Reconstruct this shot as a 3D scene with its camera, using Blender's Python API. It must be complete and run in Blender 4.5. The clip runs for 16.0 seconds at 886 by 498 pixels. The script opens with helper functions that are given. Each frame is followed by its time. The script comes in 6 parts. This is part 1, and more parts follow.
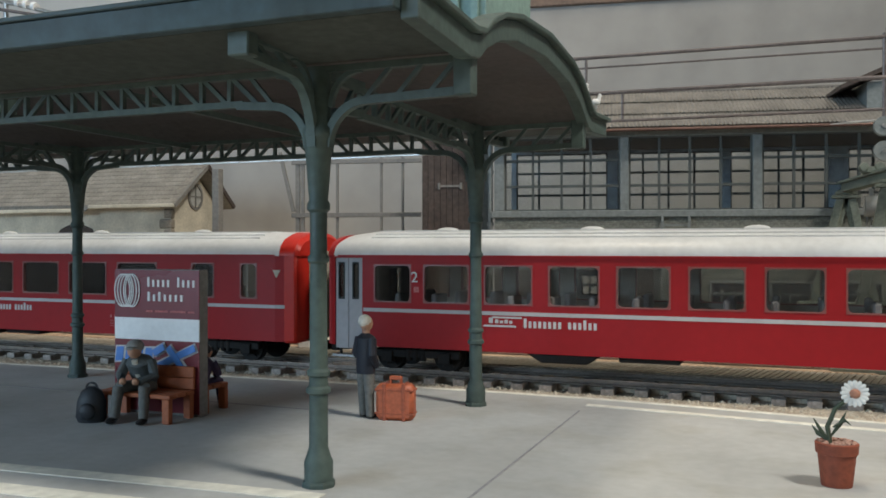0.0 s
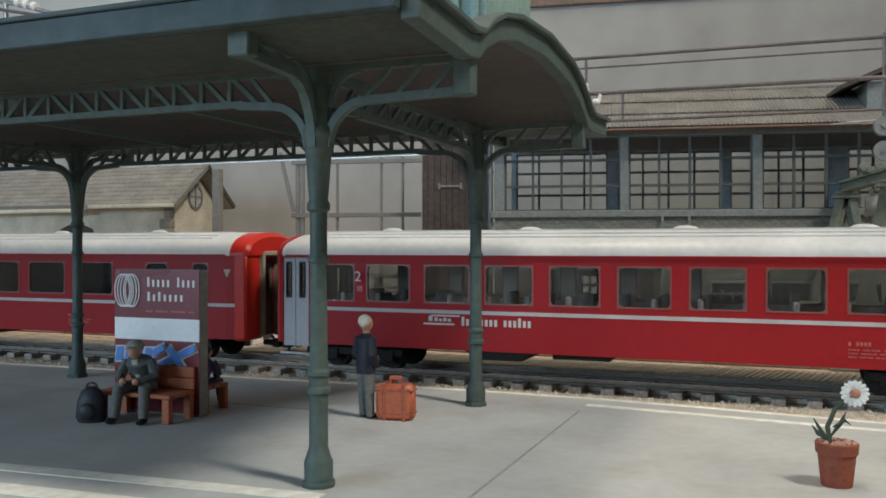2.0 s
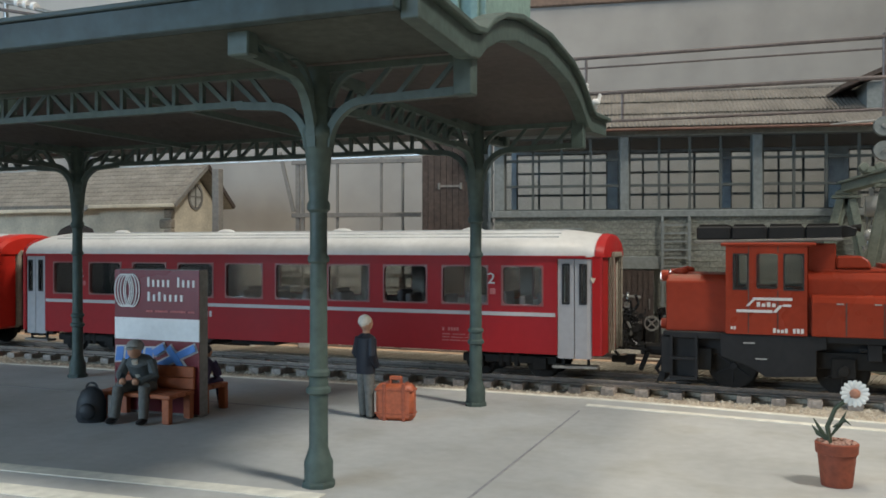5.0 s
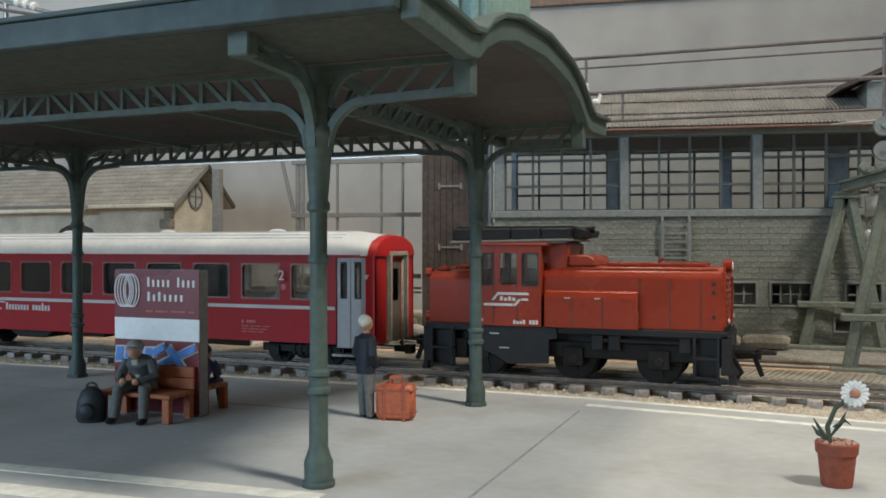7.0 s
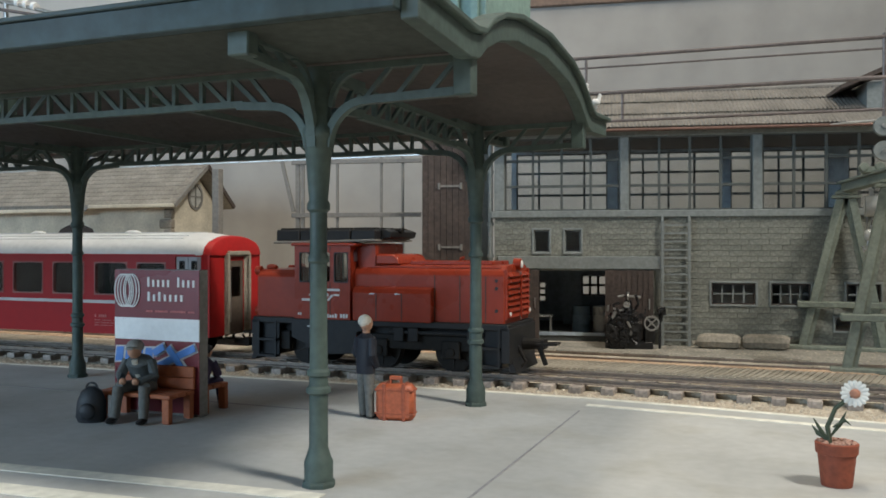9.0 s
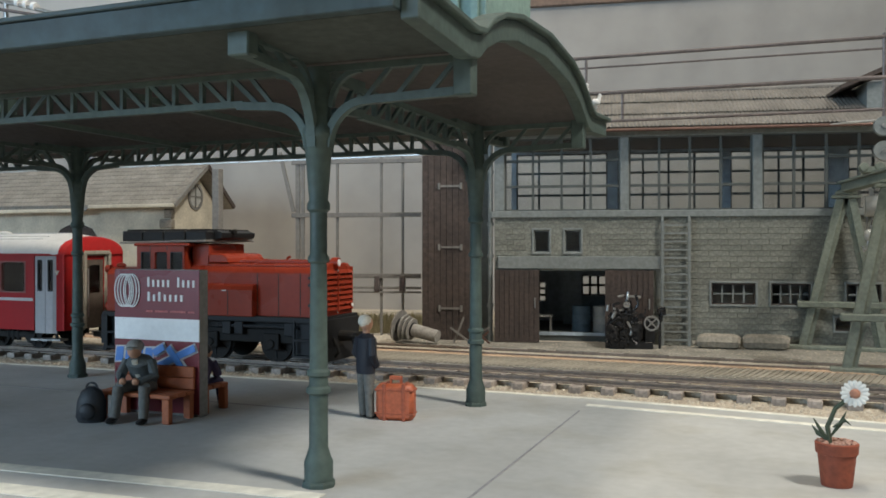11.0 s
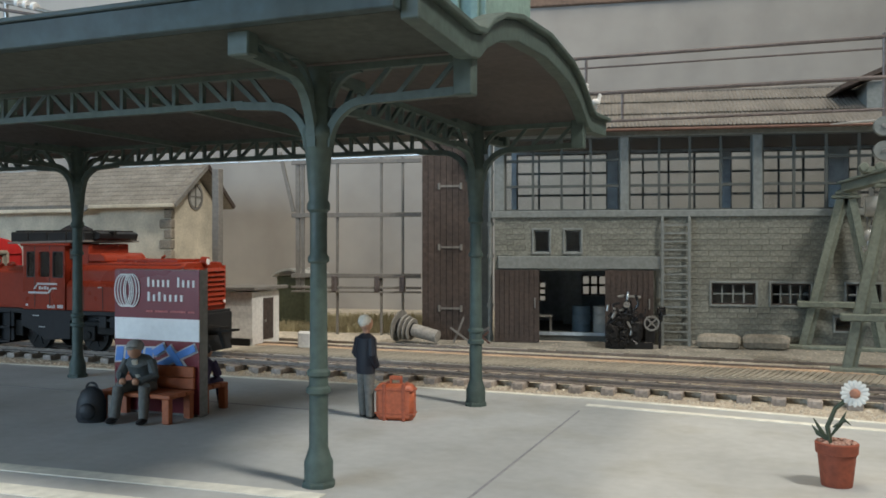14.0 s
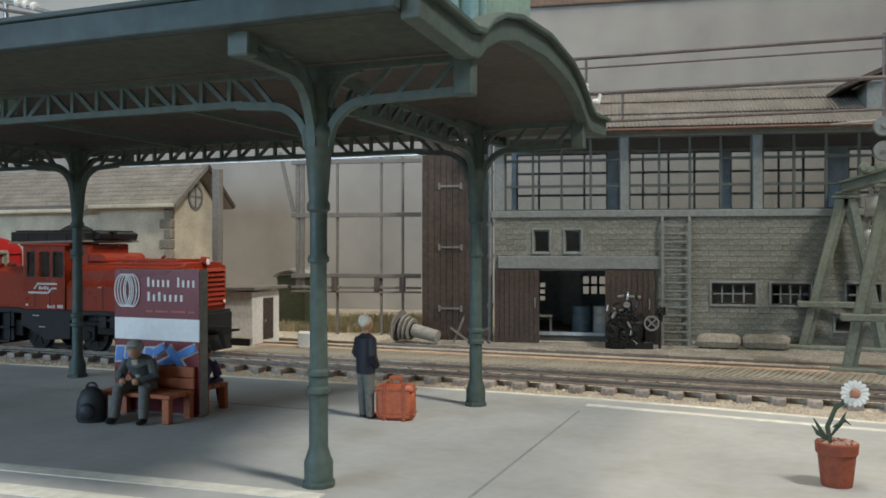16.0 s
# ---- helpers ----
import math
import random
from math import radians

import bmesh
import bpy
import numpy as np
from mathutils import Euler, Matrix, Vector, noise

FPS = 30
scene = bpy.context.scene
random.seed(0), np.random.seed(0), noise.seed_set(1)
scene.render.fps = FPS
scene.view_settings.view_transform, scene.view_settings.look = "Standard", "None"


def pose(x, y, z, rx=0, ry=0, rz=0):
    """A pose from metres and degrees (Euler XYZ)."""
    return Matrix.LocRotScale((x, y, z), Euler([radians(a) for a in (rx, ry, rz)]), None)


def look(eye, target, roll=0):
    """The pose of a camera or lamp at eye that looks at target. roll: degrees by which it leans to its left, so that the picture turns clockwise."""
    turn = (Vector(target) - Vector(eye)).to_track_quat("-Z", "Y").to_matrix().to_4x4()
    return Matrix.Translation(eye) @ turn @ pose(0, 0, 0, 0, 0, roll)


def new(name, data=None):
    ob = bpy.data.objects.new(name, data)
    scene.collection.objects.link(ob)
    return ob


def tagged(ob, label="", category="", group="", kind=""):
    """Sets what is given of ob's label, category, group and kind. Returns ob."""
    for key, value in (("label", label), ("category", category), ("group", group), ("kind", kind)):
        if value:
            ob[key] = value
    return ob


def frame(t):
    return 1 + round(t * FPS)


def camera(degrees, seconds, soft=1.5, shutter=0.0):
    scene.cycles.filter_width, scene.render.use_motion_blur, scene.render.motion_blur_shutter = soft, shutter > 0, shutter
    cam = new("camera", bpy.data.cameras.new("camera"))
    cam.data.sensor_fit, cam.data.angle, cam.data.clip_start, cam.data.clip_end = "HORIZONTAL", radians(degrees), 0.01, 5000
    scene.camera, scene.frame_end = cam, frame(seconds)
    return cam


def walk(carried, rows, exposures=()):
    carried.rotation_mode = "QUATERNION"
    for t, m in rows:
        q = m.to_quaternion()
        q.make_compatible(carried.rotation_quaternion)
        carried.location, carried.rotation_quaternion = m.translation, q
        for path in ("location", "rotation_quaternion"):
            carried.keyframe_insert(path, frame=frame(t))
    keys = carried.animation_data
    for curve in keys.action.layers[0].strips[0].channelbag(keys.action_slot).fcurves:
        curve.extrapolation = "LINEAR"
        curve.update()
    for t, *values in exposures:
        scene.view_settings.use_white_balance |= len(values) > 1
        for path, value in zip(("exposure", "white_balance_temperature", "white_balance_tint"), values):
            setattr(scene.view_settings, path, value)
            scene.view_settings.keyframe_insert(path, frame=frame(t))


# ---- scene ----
# ---- camera ----
cam = camera(54.0, 16.0, soft=1.7)
EYE = pose(0, 0, 0.033, 89.81, 0, 21.6)
walk(cam, [(0.0, EYE), (16.0, EYE)], [(0.0, -0.12), (4.2, -0.12), (6.3, 0.02), (9.2, 0.04), (12.5, 0.02), (16.0, -0.04)])

# ---- light: unseen sources added for a hobby room ----
world = bpy.data.worlds.new("room_air")
scene.world = world
world.use_nodes = True
world.node_tree.nodes["Background"].inputs[0].default_value = (0.75, 0.85, 1.0, 1)
world.node_tree.nodes["Background"].inputs[1].default_value = 0.05
scene.view_settings.exposure = -0.05


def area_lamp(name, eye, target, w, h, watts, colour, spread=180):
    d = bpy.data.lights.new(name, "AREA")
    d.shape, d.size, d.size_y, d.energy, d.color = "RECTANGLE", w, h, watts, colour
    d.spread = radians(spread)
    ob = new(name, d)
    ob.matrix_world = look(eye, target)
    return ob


area_lamp("ceiling_light", (-0.12, 0.18, 0.59), (-0.11, 0.23, 0), 0.05, 0.30, 1.2, (1.0, 0.86, 0.66))
# unseen lamp, placed from the second shadow edge under the canopy's end
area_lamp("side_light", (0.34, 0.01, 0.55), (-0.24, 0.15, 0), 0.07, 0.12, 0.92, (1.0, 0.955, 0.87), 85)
# unseen window: no opening in the walls, only its cool light is added
area_lamp("window_light", (-0.46, -0.40, 0.17), (-0.22, 0.20, 0.03), 0.46, 0.2, 2.75, (0.52, 0.76, 1.0))

# ---- helpers: all lengths below in millimetres ----
K = 0.001
TRACK_Y = 214.0


def material(name, col, rough=0.6, metal=0.0, grain=1.0, var=0.18, bump=0.25, stain=0.12, dirt=None, piece=0.0, coat=0.0, spec=0.5):
    """A surface with grain of about `grain` mm, broader stains, fine relief and some dirt."""
    m = bpy.data.materials.new(name)
    m.use_nodes = True
    nt = m.node_tree
    bsdf = nt.nodes["Principled BSDF"]
    tc = nt.nodes.new("ShaderNodeTexCoord")

    def noise_at(size, detail):
        n = nt.nodes.new("ShaderNodeTexNoise")
        n.inputs["Scale"].default_value = 1000.0 / size
        n.inputs["Detail"].default_value = detail
        nt.links.new(tc.outputs["Object"], n.inputs["Vector"])
        return n

    def ramp_of(src, lo, hi):
        r = nt.nodes.new("ShaderNodeMapRange")
        r.inputs["From Min"].default_value, r.inputs["From Max"].default_value = 0.3, 0.7
        r.inputs["To Min"].default_value, r.inputs["To Max"].default_value = lo, hi
        nt.links.new(src, r.inputs["Value"])
        return r.outputs["Result"]

    fine, broad = noise_at(grain, 5), noise_at(grain * 11, 3)
    a, b = ramp_of(fine.outputs["Fac"], 1 - var, 1 + var), ramp_of(broad.outputs["Fac"], 1 - stain, 1 + stain)
    mul = nt.nodes.new("ShaderNodeMath")
    mul.operation = "MULTIPLY"
    nt.links.new(a, mul.inputs[0])
    nt.links.new(b, mul.inputs[1])
    last = mul.outputs[0]
    if piece:
        info = nt.nodes.new("ShaderNodeObjectInfo")
        pr = nt.nodes.new("ShaderNodeMapRange")
        pr.inputs["To Min"].default_value, pr.inputs["To Max"].default_value = 1 - piece, 1 + piece
        nt.links.new(info.outputs["Random"], pr.inputs["Value"])
        m2 = nt.nodes.new("ShaderNodeMath")
        m2.operation = "MULTIPLY"
        nt.links.new(last, m2.inputs[0])
        nt.links.new(pr.outputs["Result"], m2.inputs[1])
        last = m2.outputs[0]
    tint = nt.nodes.new("ShaderNodeVectorMath")
    tint.operation = "SCALE"
    base = nt.nodes.new("ShaderNodeRGB")
    base.outputs[0].default_value = (*col, 1)
    if dirt:
        dn = noise_at(grain * 6, 6)
        mx = nt.nodes.new("ShaderNodeMix")
        mx.data_type = "RGBA"
        fr = nt.nodes.new("ShaderNodeMapRange")
        fr.inputs["From Min"].default_value, fr.inputs["From Max"].default_value = 0.5, 0.72
        nt.links.new(dn.outputs["Fac"], fr.inputs["Value"])
        nt.links.new(fr.outputs["Result"], mx.inputs["Factor"])
        nt.links.new(base.outputs[0], mx.inputs["A"])
        mx.inputs["B"].default_value = (*dirt, 1)
        nt.links.new(mx.outputs["Result"], tint.inputs[0])
    else:
        nt.links.new(base.outputs[0], tint.inputs[0])
    nt.links.new(last, tint.inputs["Scale"])
    nt.links.new(tint.outputs["Vector"], bsdf.inputs["Base Color"])
    rr = ramp_of(broad.outputs["Fac"], max(0.03, rough - 0.08), min(1, rough + 0.08))
    nt.links.new(rr, bsdf.inputs["Roughness"])
    bsdf.inputs["Metallic"].default_value = metal
    bsdf.inputs["Coat Weight"].default_value = coat
    bsdf.inputs["Specular IOR Level"].default_value = spec
    if bump:
        bp = nt.nodes.new("ShaderNodeBump")
        bp.inputs["Strength"].default_value = bump
        bp.inputs["Distance"].default_value = grain * 0.25 * K
        nt.links.new(fine.outputs["Fac"], bp.inputs["Height"])
        nt.links.new(bp.outputs["Normal"], bsdf.inputs["Normal"])
    return m


def glass(name, tint=(0.9, 0.93, 0.92), gloss=1.45):
    m = bpy.data.materials.new(name)
    m.use_nodes = True
    nt = m.node_tree
    nt.nodes.remove(nt.nodes["Principled BSDF"])
    out = nt.nodes["Material Output"]
    tr, gl, mx, fr = (nt.nodes.new(k) for k in ("ShaderNodeBsdfTransparent", "ShaderNodeBsdfGlossy", "ShaderNodeMixShader", "ShaderNodeFresnel"))
    tr.inputs[0].default_value = (*tint, 1)
    gl.inputs["Roughness"].default_value = 0.06
    fr.inputs[0].default_value = gloss
    nt.links.new(fr.outputs[0], mx.inputs[0])
    nt.links.new(tr.outputs[0], mx.inputs[1])
    nt.links.new(gl.outputs[0], mx.inputs[2])
    nt.links.new(mx.outputs[0], out.inputs["Surface"])
    return m


M_PLATFORM = material("platform_concrete", (0.435, 0.44, 0.425), 0.8, grain=2.2, var=0.05, bump=0.15, stain=0.13, dirt=(0.39, 0.385, 0.355))
M_LINE = material("edge_paint_and_light_band", (0.74, 0.72, 0.63), 0.8, grain=2.5, var=0.15, stain=0.15)
M_SEAM = material("seam_grout", (0.27, 0.27, 0.28), 0.9, grain=1)
M_BALLAST = material("ballast_sand", (0.43, 0.37, 0.29), 0.95, grain=0.9, var=0.4, bump=0.8, stain=0.2)
M_EARTH = material("layout_earth", (0.52, 0.465, 0.38), 0.95, grain=1.0, var=0.3, bump=0.7, stain=0.25)
M_RUSTSAND = material("rusty_sand", (0.54, 0.38, 0.26), 0.95, grain=0.9, var=0.3, bump=0.5, stain=0.25)
M_STONE = material("ballast_stone", (0.50, 0.44, 0.35), 0.9, grain=0.6, var=0.3)
M_SLEEPER = material("sleeper_wood", (0.38, 0.33, 0.29), 0.85, grain=0.8, var=0.3, piece=0.2)
M_RAIL = material("rail_rust", (0.24, 0.20, 0.17), 0.5, 0.4, grain=1, var=0.2)
M_RAILTOP = material("rail_head", (0.55, 0.50, 0.45), 0.28, 0.9, grain=1, var=0.2)
M_RIB = material("ribbed_boards", (0.32, 0.29, 0.235), 0.9, grain=0.8, var=0.25, piece=0.12)
M_GREEN = material("canopy_green", (0.058, 0.086, 0.076), 0.6, grain=1.4, var=0.18, bump=0.15, stain=0.2)
# canopy green redone darker, with the patchy blue light put into its colour
M_FASCIA = material("fascia_green_light_patches", (0.030, 0.052, 0.056), 0.62, grain=3.0, var=0.35, bump=0.2, stain=0.35, dirt=(0.018, 0.026, 0.022))
# darker matte copy of the canopy green: shade under the eaves as colour
M_EAVES = material("eaves_shade_green", (0.042, 0.050, 0.043), 0.9, grain=1.5, var=0.25, bump=0.2, stain=0.25)
M_UNDER = material("canopy_soffit", (0.072, 0.062, 0.057), 0.75, grain=1.5, var=0.15)
M_PALEGREEN = material("canopy_lantern", (0.20, 0.30, 0.27), 0.5, grain=1.2, var=0.15)
M_RED = material("coach_red", (0.34, 0.011, 0.014), 0.5, grain=2.0, var=0.05, bump=0.03, stain=0.06, spec=0.25)
M_ENDRED = material("coach_end_red", (0.52, 0.028, 0.018), 0.35, grain=2.0, var=0.05, bump=0.03, stain=0.06, spec=0.25)
M_DULLRED = material("coach_end_dull_red", (0.40, 0.018, 0.018), 0.5, grain=2.0, var=0.08, bump=0.03, stain=0.1, spec=0.25)
M_ORANGE = material("loco_orange", (0.275, 0.036, 0.016), 0.3, grain=1.5, var=0.07, bump=0.06, stain=0.1, spec=0.25)
M_ROOF = material("coach_roof", (0.62, 0.63, 0.63), 0.4, grain=2.0, var=0.06, bump=0.04)
M_STRIPE = material("pale_stripe", (0.50, 0.48, 0.47), 0.5, grain=1, var=0.05, bump=0)
M_LETTER = material("pale_lettering", (0.62, 0.6, 0.58), 0.5, grain=1, var=0.05, bump=0)
M_FAINT = material("faint_lettering", (0.50, 0.13, 0.12), 0.5, grain=0.5, var=0.3, bump=0)
M_DOOR = material("door_grey", (0.38, 0.37, 0.38), 0.45, grain=1.5, var=0.06, bump=0.03)
M_BLACK = material("black_rubber", (0.016, 0.016, 0.017), 0.6, grain=1)
M_ENGINE = material("engine_black_enamel", (0.014, 0.014, 0.015), 0.28, grain=0.8, var=0.3, bump=0.3)
M_DARK = material("underframe_black", (0.014, 0.013, 0.012), 0.65, grain=1, var=0.25, bump=0.15, spec=0.25)
M_CHASSIS = material("chassis_grey", (0.018, 0.0185, 0.020), 0.5, grain=1.3, var=0.12, bump=0.08, spec=0.25)
M_SEAT = material("seat_cloth", (0.26, 0.235, 0.23), 0.9, grain=0.8)
M_INNER = material("coach_interior", (0.42, 0.38, 0.33), 0.8, grain=1.5)
M_WFRAME = material("window_rim", (0.24, 0.075, 0.065), 0.35, grain=1, var=0.05)
M_GANG = material("gangway_grey", (0.30, 0.27, 0.215), 0.8, grain=1.2)
M_GANGDARK = material("gangway_door_brown", (0.11, 0.085, 0.065), 0.7, grain=1.2)
M_STEEL = material("dull_steel", (0.42, 0.42, 0.41), 0.35, 0.8, grain=1)
M_GLASS = glass("coach_glass", (0.86, 0.87, 0.86), 1.75)
M_PANE = glass("window_pane", (0.88, 0.9, 0.9))
M_BLOCK = material("grey_block", (0.222, 0.228, 0.198), 0.9, grain=0.8, var=0.3, bump=0.6, stain=0.25, piece=0.13)
M_MORTAR = material("block_joint", (0.20, 0.205, 0.18), 0.95, grain=0.7, bump=0.4)
M_TRIM = material("painted_trim", (0.21, 0.23, 0.225), 0.6, grain=1.2, var=0.15, bump=0.2)
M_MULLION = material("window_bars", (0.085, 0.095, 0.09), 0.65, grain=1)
M_INSIDE = material("shed_interior", (0.40, 0.47, 0.53), 0.85, grain=2)
M_BROWN = material("brown_boards", (0.066, 0.049, 0.042), 0.8, grain=1.2, var=0.3, bump=0.4, stain=0.3, piece=0.07)
M_TILE = material("roof_sheet", (0.215, 0.20, 0.18), 0.85, grain=1.0, var=0.2, stain=0.2)
M_COPPER = material("copper_gutter", (0.17, 0.10, 0.08), 0.4, 0.5, grain=1.2)
M_PLASTER = material("cream_plaster", (0.55, 0.50, 0.40), 0.9, grain=1.0, var=0.1, bump=0.3, stain=0.22)
M_QUOIN = material("quoin_stone", (0.27, 0.235, 0.19), 0.9, grain=0.8, var=0.25, piece=0.15)
M_SLATE = material("shed_slate", (0.25, 0.23, 0.20), 0.9, grain=1.0, var=0.2, stain=0.2, piece=0.1)
M_WHITEWOOD = material("white_hut_boards", (0.76, 0.75, 0.72), 0.8, grain=1.0, var=0.12, piece=0.06)
M_HUTGREEN = material("dark_green_hut", (0.07, 0.08, 0.045), 0.7, grain=1.2, var=0.2)
M_CRANE = material("crane_paint", (0.188, 0.212, 0.172), 0.6, grain=1.0, var=0.2, bump=0.2, stain=0.2)
M_SACK = material("stone_grey_sack", (0.31, 0.28, 0.23), 0.85, grain=1.0, var=0.25, bump=0.4)
M_PIPE = material("cast_grey", (0.30, 0.285, 0.26), 0.7, grain=1.0, var=0.2, bump=0.3, stain=0.2)
M_DRUM = material("blue_drum", (0.09, 0.14, 0.18), 0.5, grain=1.5, var=0.15)
M_WIRE = material("wire_metal", (0.17, 0.145, 0.14), 0.45, 0.6, grain=1)
M_FRAME = material("grey_frame", (0.20, 0.19, 0.175), 0.6, grain=1.2, var=0.15)
M_WHITE = material("white_plastic", (0.75, 0.75, 0.74), 0.4, grain=1, var=0.04, bump=0)
M_INSUL = material("insulator_ceramic", (0.38, 0.38, 0.355), 0.3, grain=1, var=0.08, bump=0)
M_SIGNRED = material("sign_maroon", (0.155, 0.018, 0.026), 0.3, grain=2, var=0.06, bump=0)
M_SIGNBLUE = material("sign_blue", (0.07, 0.20, 0.52), 0.35, grain=1, var=0.05, bump=0)
M_SIGNEDGE = material("sign_edge", (0.23, 0.225, 0.21), 0.6, grain=1)
M_BENCH = material("bench_orange_wood", (0.34, 0.095, 0.035), 0.6, grain=1.0, var=0.15)
M_CASE = material("suitcase_leather", (0.42, 0.10, 0.04), 0.5, grain=0.8, var=0.2, bump=0.3)
M_CASETRIM = material("suitcase_straps", (0.33, 0.078, 0.034), 0.5, grain=0.6)
M_BAG = material("black_bag", (0.018, 0.02, 0.024), 0.6, grain=0.8)
M_NAVY = material("figurine_navy", (0.010, 0.012, 0.02), 0.7, grain=0.8)
M_TROUSER = material("figurine_grey", (0.13, 0.13, 0.12), 0.8, grain=0.7)
M_SKIN = material("figurine_flesh", (0.45, 0.24, 0.15), 0.7, grain=0.7)
M_HAIR = material("figurine_pale_hair", (0.58, 0.54, 0.46), 0.8, grain=0.5)
M_COAT = material("figurine_grey_green", (0.085, 0.095, 0.095), 0.8, grain=0.7)
M_HAT = material("figurine_hat", (0.24, 0.23, 0.21), 0.8, grain=0.7)
M_SHIRT = material("figurine_shirt", (0.55, 0.5, 0.4), 0.8, grain=0.7)
M_PURPLE = material("figurine_violet", (0.045, 0.03, 0.075), 0.7, grain=0.7)
M_TERRA = material("terracotta", (0.245, 0.06, 0.03), 0.75, grain=0.9, var=0.2, bump=0.3)
M_SOIL = material("pot_soil", (0.42, 0.25, 0.19), 0.95, grain=0.5, var=0.4)
M_STEM = material("flower_stem", (0.055, 0.075, 0.045), 0.7, grain=0.6)
M_PETAL = material("white_petal", (0.8, 0.79, 0.74), 0.6, grain=0.8, var=0.05)
M_LAMP = material("lit_lens", (0.8, 0.8, 0.78), 0.3, grain=1, bump=0)
M_LAMP.node_tree.nodes["Principled BSDF"].inputs["Emission Color"].default_value = (0.9, 0.95, 1.0, 1)
M_LAMP.node_tree.nodes["Principled BSDF"].inputs["Emission Strength"].default_value = 3.0
M_HEART = material("flower_heart", (0.42, 0.20, 0.13), 0.8, grain=0.3, var=0.3)
M_GRASS = material("dry_grass", (0.47, 0.42, 0.27), 0.9, grain=0.5, var=0.3, piece=0.1)
M_SKY = material("painted_sky", (0.37, 0.355, 0.335), 0.9, grain=30, var=0.14, bump=0.02, stain=0.10)
M_ROOM = material("room_paint", (0.74, 0.72, 0.69), 0.9, grain=20, var=0.03, bump=0.02)
M_TABLE = material("room_floor", (0.25, 0.2, 0.16), 0.8, grain=20, var=0.1)
M_EDGEWOOD = material("backdrop_edge", (0.2, 0.14, 0.11), 0.8, grain=2)


def thing(name, x, y, z, rz=0.0, label="", category="", group="", kind=""):
    ob = new(name)
    ob.empty_display_size = 0.005
    ob.matrix_world = pose(x * K, y * K, z * K, 0, 0, rz)
    return tagged(ob, label, category, group, kind)


def mesh_of(bm, name, mats, bevel=0.0, smooth=False):
    bmesh.ops.recalc_face_normals(bm, faces=bm.faces)
    if bevel:
        sharp = [e for e in bm.edges if len(e.link_faces) == 2 and e.calc_face_angle(0) > 0.6]
        bmesh.ops.bevel(bm, geom=sharp, offset=bevel, segments=1, affect="EDGES", clamp_overlap=True)
    bmesh.ops.scale(bm, vec=(K, K, K), verts=bm.verts)
    me = bpy.data.meshes.new(name)
    bm.to_mesh(me)
    bm.free()
    for m in mats if isinstance(mats, (list, tuple)) else [mats]:
        me.materials.append(m)
    if smooth:
        me.shade_smooth()
        me.set_sharp_from_angle(angle=radians(40))
    return me


def part(name, bm, mats, parent=None, label="", bevel=0.0, smooth=False, at=None):
    ob = new(name, mesh_of(bm, name, mats, bevel, smooth))
    ob.parent = parent
    if at:
        ob.location = [v * K for v in at]
    return tagged(ob, label)


def setting(name, bm, mats, label, category="", bevel=0.0, smooth=False):
    return tagged(new(name, mesh_of(bm, name, mats, bevel, smooth)), label, category, kind="structure")


def box(bm, x0, x1, y0, y1, z0, z1, mi=0):
    v = [bm.verts.new(p) for p in ((x0, y0, z0), (x1, y0, z0), (x1, y1, z0), (x0, y1, z0), (x0, y0, z1), (x1, y0, z1), (x1, y1, z1), (x0, y1, z1))]
    for f in ((3, 2, 1, 0), (4, 5, 6, 7), (0, 1, 5, 4), (1, 2, 6, 5), (2, 3, 7, 6), (3, 0, 4, 7)):
        bm.faces.new([v[i] for i in f]).material_index = mi
    return bm


def B():
    return bmesh.new()


def bar(bm, a, b, w, h=None, mi=0):
    """A straight bar of rectangular section from a to b."""
    a, b, h = Vector(a), Vector(b), h or w
    d = (b - a).normalized()
    side = d.cross(Vector((0, 0, 1)))
    side = Vector((1, 0, 0)) if side.length < 0.01 else side.normalized()
    up = side.cross(d)
    ring = [[bm.verts.new(p + side * sx * w / 2 + up * sz * h / 2) for sx, sz in ((-1, -1), (1, -1), (1, 1), (-1, 1))] for p in (a, b)]
    for i in range(4):
        bm.faces.new((ring[0][i], ring[0][(i + 1) % 4], ring[1][(i + 1) % 4], ring[1][i])).material_index = mi
    bm.faces.new(ring[0][::-1]).material_index = mi
    bm.faces.new(ring[1]).material_index = mi
    return bm


def tube(bm, pts, radii, n=12, mi=0, squash=1.0):
    """A round, tapered form through pts; squash flattens it in depth."""
    pts = [Vector(p) for p in pts]
    radii = radii if isinstance(radii, (list, tuple)) else [radii] * len(pts)
    rings = []
    for i, p in enumerate(pts):
        d = (pts[min(i + 1, len(pts) - 1)] - pts[max(i - 1, 0)]).normalized()
        s = d.cross(Vector((0, 1, 0)))
        s = Vector((1, 0, 0)) if s.length < 0.05 else s.normalized()
        u = s.cross(d)
        rings.append([bm.verts.new(p + (s * math.cos(2 * math.pi * k / n) + u * squash * math.sin(2 * math.pi * k / n)) * radii[i]) for k in range(n)])
    for r0, r1 in zip(rings, rings[1:]):
        for k in range(n):
            bm.faces.new((r0[k], r0[(k + 1) % n], r1[(k + 1) % n], r1[k])).material_index = mi
    bm.faces.new(rings[0][::-1]).material_index = mi
    bm.faces.new(rings[-1]).material_index = mi
    return bm


def lathe(bm, profile, n=16, x=0, y=0, mi=0):
    return tube(bm, [(x, y, z) for _, z in profile], [max(r, 0.02) for r, _ in profile], n, mi) if all(b[1] > a[1] for a, b in zip(profile, profile[1:])) else spin(bm, profile, n, x, y, mi)


